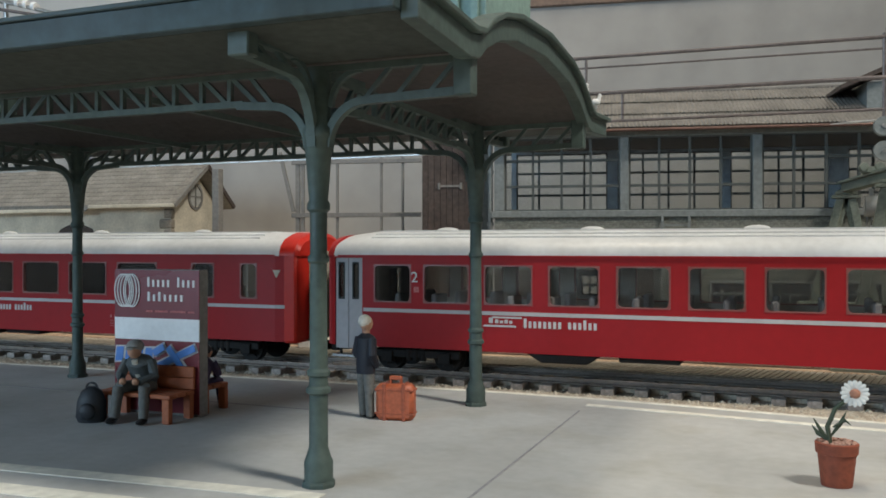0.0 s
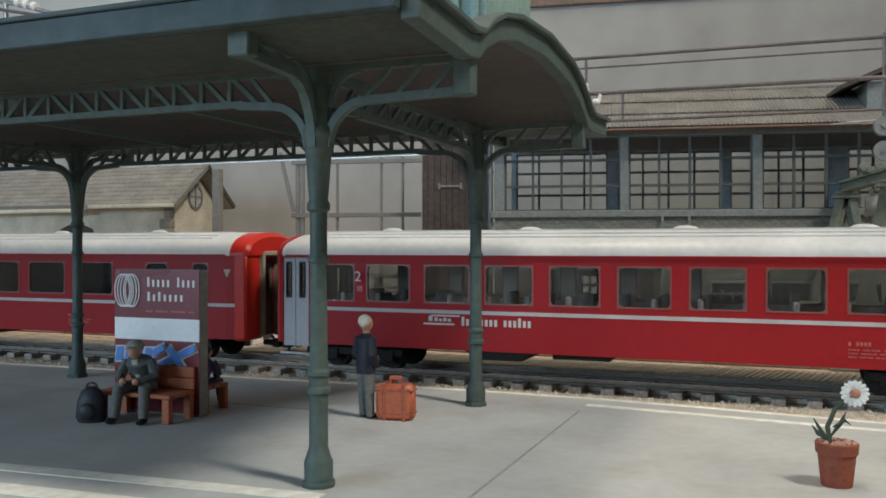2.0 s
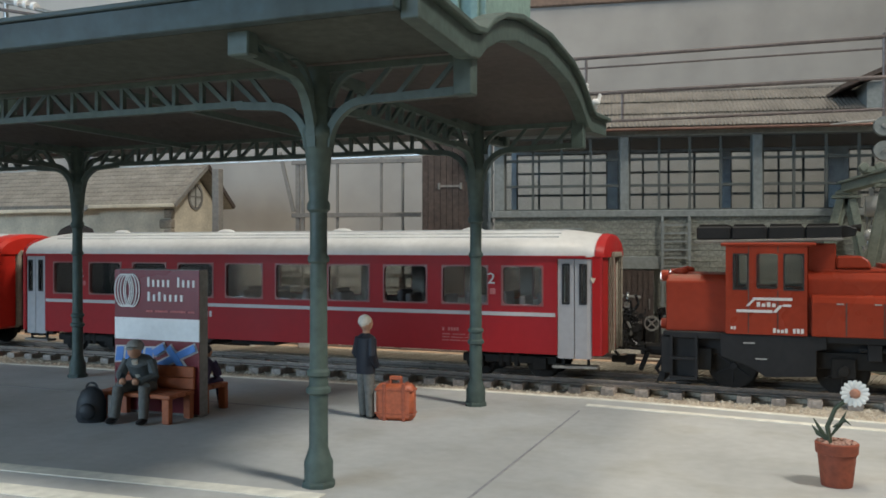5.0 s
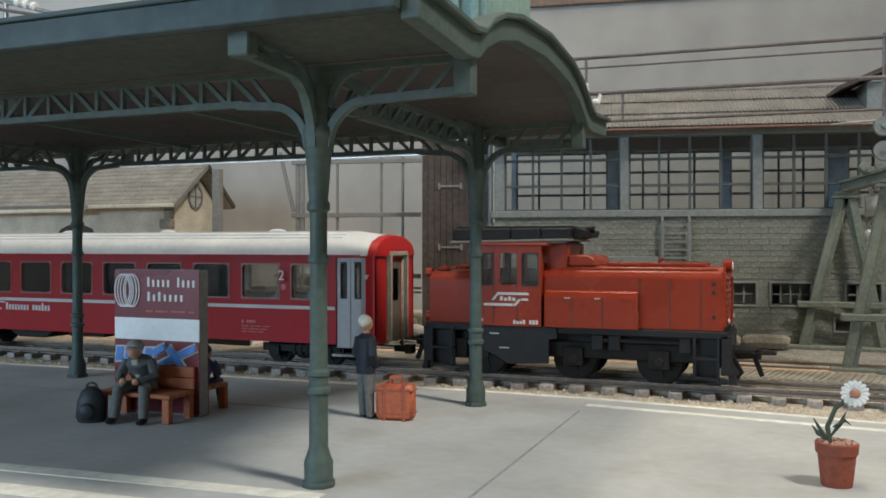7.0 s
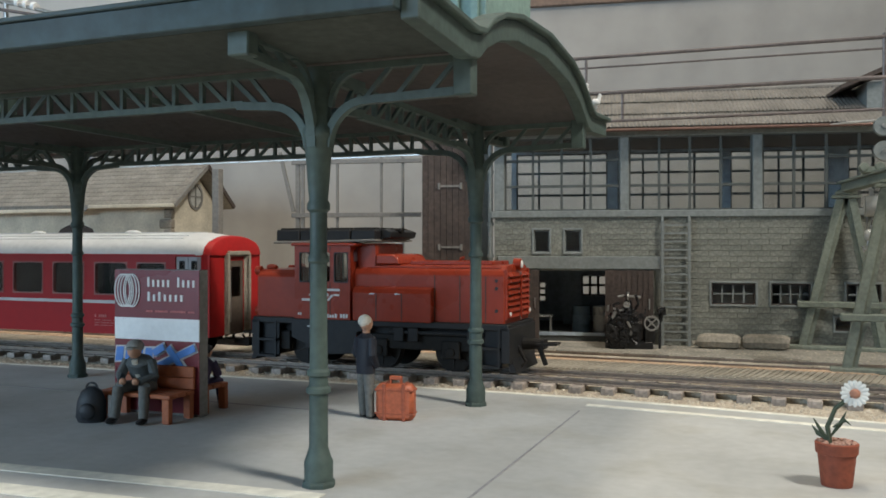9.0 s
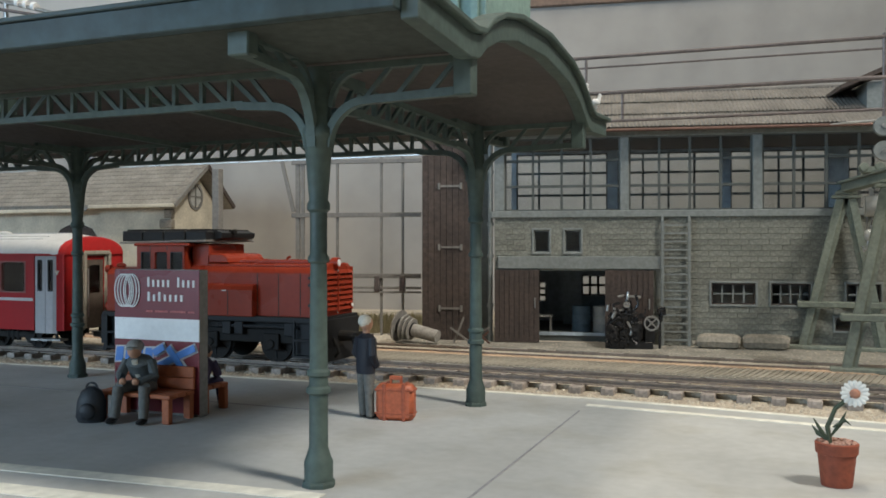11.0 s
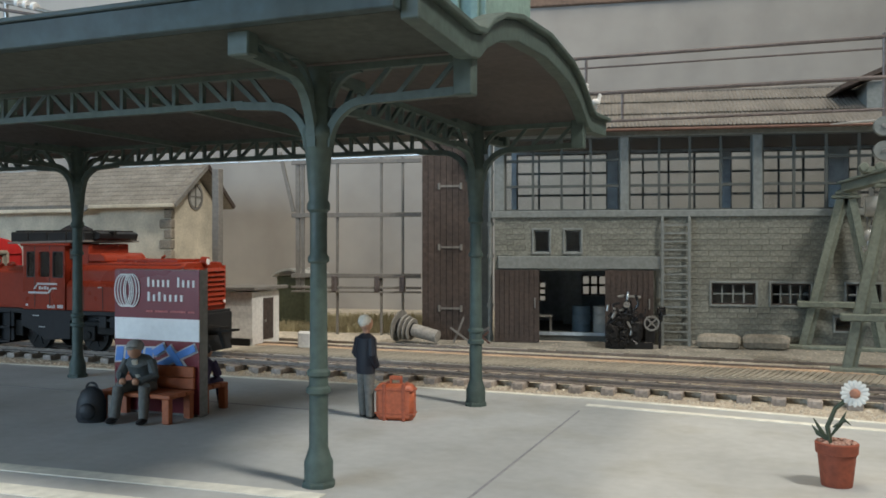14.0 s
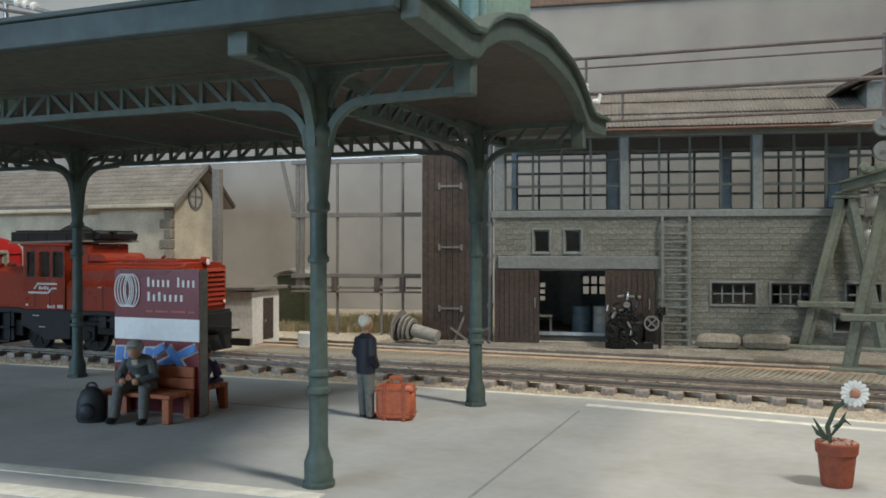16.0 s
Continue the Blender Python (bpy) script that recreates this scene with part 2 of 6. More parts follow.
def spin(bm, profile, n, x, y, mi=0):
    rings = [[bm.verts.new((x + r * math.cos(2 * math.pi * k / n), y + r * math.sin(2 * math.pi * k / n), z)) for k in range(n)] for r, z in profile]
    for r0, r1 in zip(rings, rings[1:]):
        for k in range(n):
            bm.faces.new((r0[k], r0[(k + 1) % n], r1[(k + 1) % n], r1[k])).material_index = mi
    bm.faces.new(rings[0][::-1]).material_index = mi
    bm.faces.new(rings[-1]).material_index = mi
    return bm


def ball(bm, c, rx, ry, rz, mi=0, n=12):
    before = set(bm.faces)
    g = bmesh.ops.create_uvsphere(bm, u_segments=n, v_segments=max(6, n * 2 // 3), radius=1)
    for v in g["verts"]:
        v.co = Vector((v.co.x * rx + c[0], v.co.y * ry + c[1], v.co.z * rz + c[2]))
    for f in set(bm.faces) - before:
        f.material_index = mi
    return bm


def prism(bm, poly, axis, a0, a1, mi=0):
    """Extrudes a 2D outline along an axis: 'x' takes (y, z), 'y' takes (x, z), 'z' takes (x, y)."""
    def p3(p, a):
        return {"x": (a, p[0], p[1]), "y": (p[0], a, p[1]), "z": (p[0], p[1], a)}[axis]
    r0, r1 = ([bm.verts.new(p3(p, a)) for p in poly] for a in (a0, a1))
    n = len(poly)
    for i in range(n):
        bm.faces.new((r0[i], r0[(i + 1) % n], r1[(i + 1) % n], r1[i])).material_index = mi
    bm.faces.new(r0[::-1]).material_index = mi
    bm.faces.new(r1).material_index = mi
    return bm


def pierced(bm, x0, x1, z0, z1, holes, y0, y1, cuts=()):
    """A wall in the x-z plane, from y0 to y1 thick, with rectangular openings (x0, x1, z0, z1)."""
    xs = sorted({x0, x1, *cuts, *[v for h in holes for v in h[:2] if x0 < v < x1]})
    zs = sorted({z0, z1, *[v for h in holes for v in h[2:] if z0 < v < z1]})
    solid = {}
    for i in range(len(xs) - 1):
        for j in range(len(zs) - 1):
            cx, cz = (xs[i] + xs[i + 1]) / 2, (zs[j] + zs[j + 1]) / 2
            solid[i, j] = not any(h[0] < cx < h[1] and h[2] < cz < h[3] for h in holes)
    cache = {}

    def v(i, j, y):
        if (i, j, y) not in cache:
            cache[i, j, y] = bm.verts.new((xs[i], y, zs[j]))
        return cache[i, j, y]
    for (i, j), s in solid.items():
        if not s:
            continue
        bm.faces.new((v(i, j, y0), v(i + 1, j, y0), v(i + 1, j + 1, y0), v(i, j + 1, y0)))
        bm.faces.new((v(i, j + 1, y1), v(i + 1, j + 1, y1), v(i + 1, j, y1), v(i, j, y1)))
        if not solid.get((i - 1, j)):
            bm.faces.new((v(i, j, y0), v(i, j + 1, y0), v(i, j + 1, y1), v(i, j, y1)))
        if not solid.get((i + 1, j)):
            bm.faces.new((v(i + 1, j, y1), v(i + 1, j + 1, y1), v(i + 1, j + 1, y0), v(i + 1, j, y0)))
        if not solid.get((i, j - 1)):
            bm.faces.new((v(i, j, y1), v(i + 1, j, y1), v(i + 1, j, y0), v(i, j, y0)))
        if not solid.get((i, j + 1)):
            bm.faces.new((v(i, j + 1, y0), v(i + 1, j + 1, y0), v(i + 1, j + 1, y1), v(i, j + 1, y1)))
    return bm


def rounded(x0, x1, z0, z1, r, seg=4):
    pts = []
    for cx, cz, a in ((x1 - r, z1 - r, 0), (x0 + r, z1 - r, 90), (x0 + r, z0 + r, 180), (x1 - r, z0 + r, 270)):
        pts += [(cx + r * math.cos(radians(a + 90 * k / seg)), cz + r * math.sin(radians(a + 90 * k / seg))) for k in range(seg + 1)]
    return pts


def rim(bm, x0, x1, z0, z1, r, w, y0, y1):
    """A window rim: square outside, rounded opening inside, filling the corners of its hole."""
    inner = rounded(x0 + w, x1 - w, z0 + w, z1 - w, r)
    outer = []
    for px, pz in inner:
        cx, cz = (x0 + x1) / 2, (z0 + z1) / 2
        sx, sz = (x1 - x0) / 2, (z1 - z0) / 2
        dx, dz = (px - cx) / (sx - w), (pz - cz) / (sz - w)
        s = 1 / max(abs(dx), abs(dz))
        outer.append((cx + dx * s * sx, cz + dz * s * sz))
    loops = [[bm.verts.new((p[0], y, p[1])) for p in ring] for ring, y in ((outer, y0), (inner, y0), (inner, y1), (outer, y1))]
    n = len(inner)
    for a, b in ((0, 1), (1, 2), (2, 3), (3, 0)):
        for i in range(n):
            bm.faces.new((loops[a][i], loops[a][(i + 1) % n], loops[b][(i + 1) % n], loops[b][i]))
    return bm


def strip_words(bm, x0, x1, z0, z1, y, letters, mi=0, depth=0.12, gap=0.3):
    """Bars, one for each letter-sized piece of writing, in the plane y, facing -y."""
    w = (x1 - x0) / len(letters)
    for i, c in enumerate(letters):
        if c == " ":
            continue
        top = z1 if c in "A2" else z0 + (z1 - z0) * 0.72
        box(bm, x0 + i * w + w * gap / 2, x0 + (i + 1) * w - w * gap / 2, y - depth, y, z0, top, mi)
    return bm


# ---- the room and the layout's setting ----
# unseen compact enclosure; its pale walls also bounce soft light
room = B()
for wall in ((-800, 620, 560, 580, -22, 620), (-800, 620, -520, -500, -22, 620), (-820, -800, -520, 580, -22, 620), (620, 640, -520, 580, -22, 620)):
    box(room, *wall)
setting("wall_room", room, M_ROOM, "unseen plain pale walls added round the layout, bouncing soft light", "wall")
setting("ceiling", box(B(), -820, 640, -520, 580, 620, 640), M_ROOM, "unseen plain pale ceiling added over the layout", "ceiling")
setting("floor", box(B(), -820, 640, -520, 580, -42, -22), M_TABLE, "brown wooden top of the layout table", "floor")
setting("ground", box(B(), -700, 500, -60, 520, -22, -2.6), M_EARTH, "sandy earth sheet of the model railway table", "ground")
BACK = thing("backdrop", -60, 432, -2.6, 9, "grey painted cloudy sky board behind the layout", "backdrop", kind="structure")
part("board", box(B(), -620, 560, 0, 6, 0, 155), M_SKY, BACK)
part("edge_strip", box(B(), -620, 560, -2, 7, 155, 163), M_EDGEWOOD, BACK, "brown wooden top edge", bevel=0.5)

FAR_EDGE = [(-420, 176), (-204, 183), (-120, 186), (-62, 188), (-38, 187.5), (-20, 186), (70, 175)]
plat = B()
prism(plat, [(-420, 40), (70, 74)] + FAR_EDGE[::-1], "z", -8, 0)
PLATFORM = setting("platform", plat, M_PLATFORM, "pale grey concrete station platform", "platform", bevel=0.5)
seams = B()
box(seams, -38.9, -38.5, 70, 172, -0.5, 0.05)
box(seams, -420, -69, 153.0, 153.5, -0.5, 0.05)
part("seam", seams, M_SEAM, PLATFORM)
band = B()
prism(band, [(-38.6, 177.6), (68, 166.8), (68, 169.0), (-38.6, 179.8)], "z", -0.4, 0.12)
part("edge_line", band, M_LINE, PLATFORM, "chalky white painted edge line")
for pts in (FAR_EDGE,):
    band = B()
    prism(band, [(x, y - 0.1) for x, y in pts] + [(x, y - 1.9) for x, y in pts[::-1]], "z", -0.4, 0.1)
    part("edge_line", band, M_LINE, PLATFORM)
# two pale strips painted where bands of light lie along the near edge
band = B()
prism(band, [(-300, 81.2), (-57, 98.4), (-57, 101.6), (-300, 85.0)], "z", -0.4, 0.12)
part("edge_line", band, M_LINE, PLATFORM, "pale strip painted as a band of light along the near edge")
band = B()
prism(band, [(-300, 73.4), (-70, 87.6), (-70, 91.6), (-300, 78.4)], "z", -0.4, 0.12)
part("edge_line", band, M_LINE, PLATFORM, "pale strip painted as a band of light along the near edge")

setting("trackbed", box(B(), -480, 90, 172, 229, -2.7, -1.95), M_BALLAST, "sandy ballast bed under the near track", "ground")
setting("yard", box(B(), -600, 400, 229, 440, -2.7, 0.0), M_EARTH, "sandy yard surface before the sheds", "ground")
yard_sand = B()
prism(yard_sand, [(-300, 244.0), (22, 246.5), (18, 251.5), (-300, 249.6)], "z", -0.5, 0.35)
setting("sand_strip", yard_sand, M_RUSTSAND, "rust-coloured sand along the yard rail", "ground", bevel=0.1)

M_GRAVEL = material("grey_gravel", (0.27, 0.255, 0.22), 0.95, grain=0.9, var=0.4, bump=0.8, stain=0.25)
gravel = B()
prism(gravel, [(-125, 264), (70, 264), (70, 320), (-90, 288), (-125, 284)], "z", -0.4, 0.12)
setting("gravel_strip", gravel, M_GRAVEL, "grey gravel before the workshop", "ground")

# ballast stones lie loose along the track
stones = B()
rnd = random.Random(4)
for i in range(2600):
    x = rnd.uniform(-270, 70)
    y = rnd.choice((rnd.uniform(188.5, 204), rnd.uniform(190, 228)))
    edge = 187.8 if x < -38 else 187.5 - (x + 38) * 0.115
    if y < edge + 0.6:
        y = edge + rnd.uniform(0.5, 4)
    r = rnd.uniform(0.3, 0.75)
    vs = [stones.verts.new((x + r * a * rnd.uniform(0.7, 1.3), y + r * b * rnd.uniform(0.7, 1.3), -2.0 + r * c * rnd.uniform(0.6, 1.1))) for a, b, c in ((1, 0, 0), (0, 1, 0), (-1, 0, 0), (0, -1, 0), (0, 0, 1))]
    for a, b in ((0, 1), (1, 2), (2, 3), (3, 0)):
        stones.faces.new((vs[a], vs[b], vs[4]))
tagged(new("ballast_stones", mesh_of(stones, "ballast_stones", M_STONE)), "loose sandy ballast stones beside the track", "gravel", kind="stuff")
fill = B()
for i in range(1500):
    x, y, r = rnd.uniform(-270, 70), rnd.uniform(TRACK_Y - 5, TRACK_Y + 5), rnd.uniform(0.35, 0.8)
    vs = [fill.verts.new((x + r * a * rnd.uniform(0.7, 1.3), y + r * b * rnd.uniform(0.7, 1.3), -0.95 + r * c * rnd.uniform(0.4, 0.8))) for a, b, c in ((1, 0, 0), (0, 1, 0), (-1, 0, 0), (0, -1, 0), (0, 0, 1))]
    for a, b in ((0, 1), (1, 2), (2, 3), (3, 0)):
        fill.faces.new((vs[a], vs[b], vs[4]))
box(fill, -480, 90, TRACK_Y - 5.4, TRACK_Y + 5.4, -1.96, -0.9)
tagged(new("ballast_fill", mesh_of(fill, "ballast_fill", M_STONE)), "sandy ballast filling between the rails", "gravel", kind="stuff")
pebbles = B()
for i in range(1500):
    x, y, r = rnd.uniform(-210, 45), rnd.uniform(262, 300), rnd.uniform(0.2, 0.6)
    vs = [pebbles.verts.new((x + r * a * rnd.uniform(0.7, 1.3), y + r * b * rnd.uniform(0.7, 1.3), -0.02 + r * c * rnd.uniform(0.4, 0.9))) for a, b, c in ((1, 0, 0), (0, 1, 0), (-1, 0, 0), (0, -1, 0), (0, 0, 1))]
    for a, b in ((0, 1), (1, 2), (2, 3), (3, 0)):
        pebbles.faces.new((vs[a], vs[b], vs[4]))
tagged(new("yard_pebbles", mesh_of(pebbles, "yard_pebbles", M_STONE)), "small grey pebbles strewn over the yard", "gravel", kind="stuff")


def rail(parent, y, top, x0, x1, height=1.4):
    bm = B()
    z0 = top - height
    prism(bm, [(y - 0.9, z0), (y + 0.9, z0), (y + 0.9, z0 + 0.25), (y + 0.22, z0 + 0.5), (y + 0.22, top - 0.6), (y + 0.5, top - 0.45), (y + 0.5, top - 0.06),
               (y - 0.5, top - 0.06), (y - 0.5, top - 0.45), (y - 0.22, top - 0.6), (y - 0.22, z0 + 0.5), (y - 0.9, z0 + 0.25)], "x", x0, x1, 0)
    box(bm, x0, x1, y - 0.46, y + 0.46, top - 0.06, top, 1)
    return part("rail", bm, [M_RAIL, M_RAILTOP], parent)


TRACK = thing("track", 0, 0, 0, 0, "rusty narrow-gauge model track on wooden sleepers", "track", kind="structure")
rail(TRACK, TRACK_Y - 6.2, 1.0, -480, 90)
rail(TRACK, TRACK_Y + 6.2, 1.0, -480, 90)
YARD = thing("yard_track", 0, 0, 0, 0, "rusty rails sunk in the yard paving", "track", kind="structure")
rail(YARD, 250.3, 0.9, -420, 20)
rail(YARD, 261.6, 0.9, -420, 60)


# ---- the platform canopy ----
CAN = thing("station_canopy", -60, 137.5, 0, 0, "dark green cast-iron platform canopy with a vaulted roof", "canopy")
END = 22.4        # the gable's x, from the end columns
LEFT = -262.0
PROFILE = [(-52.5, 58.8), (-36, 57.9), (-32.6, 58.4), (-29.5, 60.4), (-24, 62.5), (-16, 64.2), (0, 65.2), (16, 64.0), (24, 62), (29.5, 59.6), (32.6, 58.0), (36, 57.4), (50.5, 58.2)]


def ribbon(bm, pts, axis, a0, a1, up, down, mi=0):
    return prism(bm, [(p, z + up) for p, z in pts] + [(p, z - down) for p, z in pts[::-1]], axis, a0, a1, mi)


part("roof", ribbon(B(), PROFILE, "x", LEFT, END - 1, 0.9, 0.1), M_GREEN, CAN, "dark green vaulted roof skin")
part("soffit", ribbon(B(), [(y, z - 0.15) for y, z in PROFILE[1:-1]], "x", LEFT, END - 1.2, 0, 0.6), M_UNDER, CAN, "dark brown boarded soffit")
gable = B()
ribbon(gable, PROFILE, "x", END - 1, END + 1.2, 1.6, 1.5)
ribbon(gable, [(y, z + 2.0) for y, z in PROFILE], "x", END - 1.6, END + 2.2, 0.45, 0.4)
for pts in (PROFILE[:2], PROFILE[-2:]):
    part("eaves_soffit", ribbon(B(), [(y, z - 0.15) for y, z in pts], "x", LEFT, END - 1.2, 0, 0.4), M_EAVES, CAN, "dull green boards under the eaves, their shade put into the colour")
part("gable_fascia", gable, M_GREEN, CAN, bevel=0.15)
for y0, y1 in ((-54.2, -52.2), (50.2, 52.2)):
    fa = B()
    box(fa, LEFT, END - 1.0, y0, y1, 58.3, 61.6)
    box(fa, LEFT, END - 1.0, min(y0, y0 - 0.4), y1 + 0.4, 61.6, 62.3)
    part("eaves_fascia", fa, M_FASCIA, CAN, bevel=0.15)
lan = B()
box(lan, END - 24, END - 5, -12, 12.5, 65.0, 78)
for i in range(6):
    x = END - 6.2 - i * 3.2
    part("lantern_rib", box(B(), x - 1.1, x, -12.7, -12, 66, 77.9), M_PALEGREEN, CAN)
box(lan, END - 25, END - 4, -13.4, 13.9, 78, 79.4)
part("roof_lantern", lan, M_PALEGREEN, CAN, "pale green ridge lantern", bevel=0.15)
crest = B()
for i in range(26):
    y = -30 + i * 0.9
    ball(crest, (END - 5, y, 64.6 + 1.0 * (i % 2) - max(0, (-18 - y)) * 0.32), 0.55, 0.5, 0.6, n=6)
part("crest_trim", crest, M_PALEGREEN, CAN)

COLUMN = [(2.0, 0), (2.0, 3.4), (1.75, 4.0), (1.5, 4.8), (1.32, 5.4), (1.3, 12.6), (1.7, 12.9), (1.7, 13.5), (1.35, 13.8), (1.3, 15.0), (1.62, 15.3), (1.62, 15.8), (1.25, 16.2), (1.14, 30.6),
          (1.5, 30.9), (1.5, 31.5), (1.18, 31.9), (1.2, 37.6), (1.6, 38.0), (1.6, 38.8), (1.3, 39.3), (1.45, 41.0), (1.95, 47.6), (2.2, 48.0), (2.2, 49.0), (1.8, 49.6), (1.7, 58.8)]


def sweep(bm, pts, side, w, h):
    """A continuous bar through pts, w wide along the level vector side and h deep."""
    pts = [Vector(p) for p in pts]
    rings = []
    for i, p in enumerate(pts):
        d = (pts[min(i + 1, len(pts) - 1)] - pts[max(i - 1, 0)]).normalized()
        up = side.cross(d).normalized()
        rings.append([bm.verts.new(p + side * sx * w / 2 + up * sz * h / 2) for sx, sz in ((-1, -1), (1, -1), (1, 1), (-1, 1))])
    for r0, r1 in zip(rings, rings[1:]):
        for k in range(4):
            bm.faces.new((r0[k], r0[(k + 1) % 4], r1[(k + 1) % 4], r1[k]))
    bm.faces.new(rings[0][::-1])
    bm.faces.new(rings[-1])
    return bm


def curved_bracket(x, y, dx, dy, reach, low=46.5, high=52.6, top=57.2, w=1.3, name="bracket"):
    """An arm that swells out of the column in a quarter curve and runs on level, with a lattice above it."""
    pts = []
    for k in range(11):
        a = k / 10 * math.pi / 2
        pts.append((x + dx * (1.5 + 6.0 * (1 - math.cos(a))), y + dy * (1.5 + 6.0 * (1 - math.cos(a))), low + (high - low) * math.sin(a)))
    pts.append((x + dx * reach, y + dy * reach, high + 0.4))
    side = Vector((-dy, dx, 0))
    arm = part(name, sweep(B(), pts, side, w, 1.1), M_GREEN, CAN)
    part("bracket_rail", bar(B(), (x + dx * 1.5, y + dy * 1.5, top), (x + dx * reach, y + dy * reach, top), w, 1.0), M_GREEN, arm)
    for i in range(int((reach - 7) / 4.6)):
        q = 7 + i * 4.6
        part("lattice_bar", bar(B(), (x + dx * q, y + dy * q, high), (x + dx * (q + 4.2), y + dy * (q + 4.2), top), w * 0.5, 0.6), M_GREEN, arm)
    curve = [(2.0 + 4.6 * (1 - math.cos(v)), 52.0 + (top - 52.4) * math.sin(v)) for v in (math.pi / 2 * k / 8 for k in range(9))]
    part("corner_curve", sweep(B(), [(x + dx * q, y + dy * q, z) for q, z in curve], side, 0.8, 0.7), M_GREEN, arm)
    return arm


def truss(y, x0, x1, z0=53.2, z1=57.2, bay=4.75):
    tr = part("truss", box(B(), x0, x1, y - 0.6, y + 0.6, z0 - 0.45, z0 + 0.45), M_GREEN, CAN)
    part("upper_chord", box(B(), x0, x1, y - 0.6, y + 0.6, z1 - 0.4, z1 + 0.5), M_GREEN, tr)
    n = int((x1 - x0) / bay)
    for i in range(n):
        x = x0 + (i + 0.5) * (x1 - x0) / n
        part("web_post", box(B(), x - 0.3, x + 0.3, y - 0.4, y + 0.4, z0, z1), M_GREEN, tr)
        lean = 1 if i < n / 2 else -1
        part("web_diagonal", bar(B(), (x + 0.2 if lean > 0 else x + bay - 0.2, y, z0), (x + bay - 0.2 if lean > 0 else x + 0.2, y, z1), 0.6, 0.65), M_GREEN, tr)
    return tr


def cross_truss(x, y0, y1, z0=52.6, z1=56.4, bay=5.0):
    tr = part("cross_truss", box(B(), x - 0.6, x + 0.6, y0, y1, z0 - 0.45, z0 + 0.45), M_GREEN, CAN)
    part("upper_chord", box(B(), x - 0.6, x + 0.6, y0 - 10, y1 + 10, z1 - 0.4, z1 + 0.5), M_GREEN, tr)
    for i in range(int((y1 - y0) / bay)):
        y = y0 + i * bay
        part("web_post", box(B(), x - 0.4, x + 0.4, y - 0.3, y + 0.3, z0, z1), M_GREEN, tr)
        part("web_diagonal", bar(B(), (x, y, z0), (x, y + bay, z1), 0.6, 0.65), M_GREEN, tr)
    return tr


for cx in (0, -106.5, -213):
    for cy in (-32.5, 32.5):
        col = part("column", lathe(B(), COLUMN, 16, cx, cy), M_GREEN, CAN, smooth=True)
        base = B()
        spin(base, [(2.35, 0), (2.35, 0.5), (2.2, 0.8)], 8, cx, cy)
        part("foot_plate", base, M_GREEN, col)
        out = -1 if cy < 0 else 1
        arm = curved_bracket(cx, cy, 0, out, 18.0, 46.5, 55.6, 58.0, name="eaves_bracket")
        part("bracket_end", box(B(), cx - 1.5, cx + 1.5, min(cy + out * 16.8, cy + out * 19), max(cy + out * 16.8, cy + out * 19), 55.4, 59.3), M_GREEN, arm, bevel=0.2)
        arm = curved_bracket(cx, cy, 1, 0, 21.4 if cx == 0 else 13.0)
        if cx == 0:
            part("bracket_end", box(B(), 20.2, 22.8, cy - 1.1, cy + 1.1, 52.3, 60.2), M_GREEN, arm, bevel=0.2)
        curved_bracket(cx, cy, -1, 0, 13.0)
        truss(cy, cx - 106.5 + 12, cx - 12)
        curved_bracket(cx, cy, 0, -out, 13.0)
    cross_truss(cx, -20, 20)
for cx in (-35, -71, -142, -178):
    part("purlin", bar(B(), (cx, -31, 56.4), (cx, 31, 56.4), 1.0, 1.0), M_GREEN, CAN)
lamp = thing("platform_lamp", -136, 118, 0, 0, "small flat pale lamp strip under the canopy", "lamp")
part("housing", box(B(), -5, 5, -1.4, 1.4, 57.0, 64.3), M_PALEGREEN, lamp, bevel=0.2)


# ---- things on the platform ----
BENCH = thing("double_bench", -114.0, 139.5, 0, 0, "orange-brown wooden back-to-back bench on the platform", "bench")
for sgn in (-1, 1):
    y0, y1 = (-9.2, -1.6) if sgn < 0 else (1.6, 9.2)
    for k in range(3):
        a = y0 + k * 2.55
        part("seat_board", box(B(), -9.0, 8.2, a, a + 2.3, 4.6, 5.4), M_BENCH, BENCH, bevel=0.15)
    for x in (-8.0, 7.2):
        yy = y0 + 0.6 if sgn < 0 else y1 - 0.6
        part("leg", box(B(), x - 0.8, x + 0.8, yy - 0.6, yy + 0.6, 0, 4.6), M_BENCH, BENCH, bevel=0.1)
        part("leg", box(B(), x - 0.8, x + 0.8, sgn * 2.4 - 0.6, sgn * 2.4 + 0.6, 0, 4.6), M_BENCH, BENCH, bevel=0.1)
    for k in range(2):
        part("back_board", box(B(), -9.0, 8.2, sgn * 1.9 - 0.35, sgn * 1.9 + 0.35, 5.5 + k * 2.2, 7.6 + k * 2.2), M_BENCH, BENCH, bevel=0.12)

SIGN = thing("advertising_board", -115.4, 139.5, 0, 0, "free-standing maroon advertising board with pale lettering", "sign")
part("board", box(B(), -10.3, 10.3, -1.2, 1.4, 0, 28.4), M_SIGNEDGE, SIGN, "grey board with thick edges", bevel=0.15)
part("poster", box(B(), -10.25, 10.25, -1.32, -1.2, 18.8, 28.3), M_SIGNRED, SIGN, "maroon upper panel")
part("white_band", box(B(), -10.25, 10.25, -1.32, -1.2, 14.5, 18.8), M_WHITE, SIGN, "white middle panel")
part("poster", box(B(), -10.25, 10.25, -1.32, -1.2, 0.5, 14.5), M_SIGNRED, SIGN, "maroon lower panel")
words = B()
strip_words(words, -2.4, 9.6, 25.0, 26.9, -1.32, "Aoooo Aooo", gap=0.58)
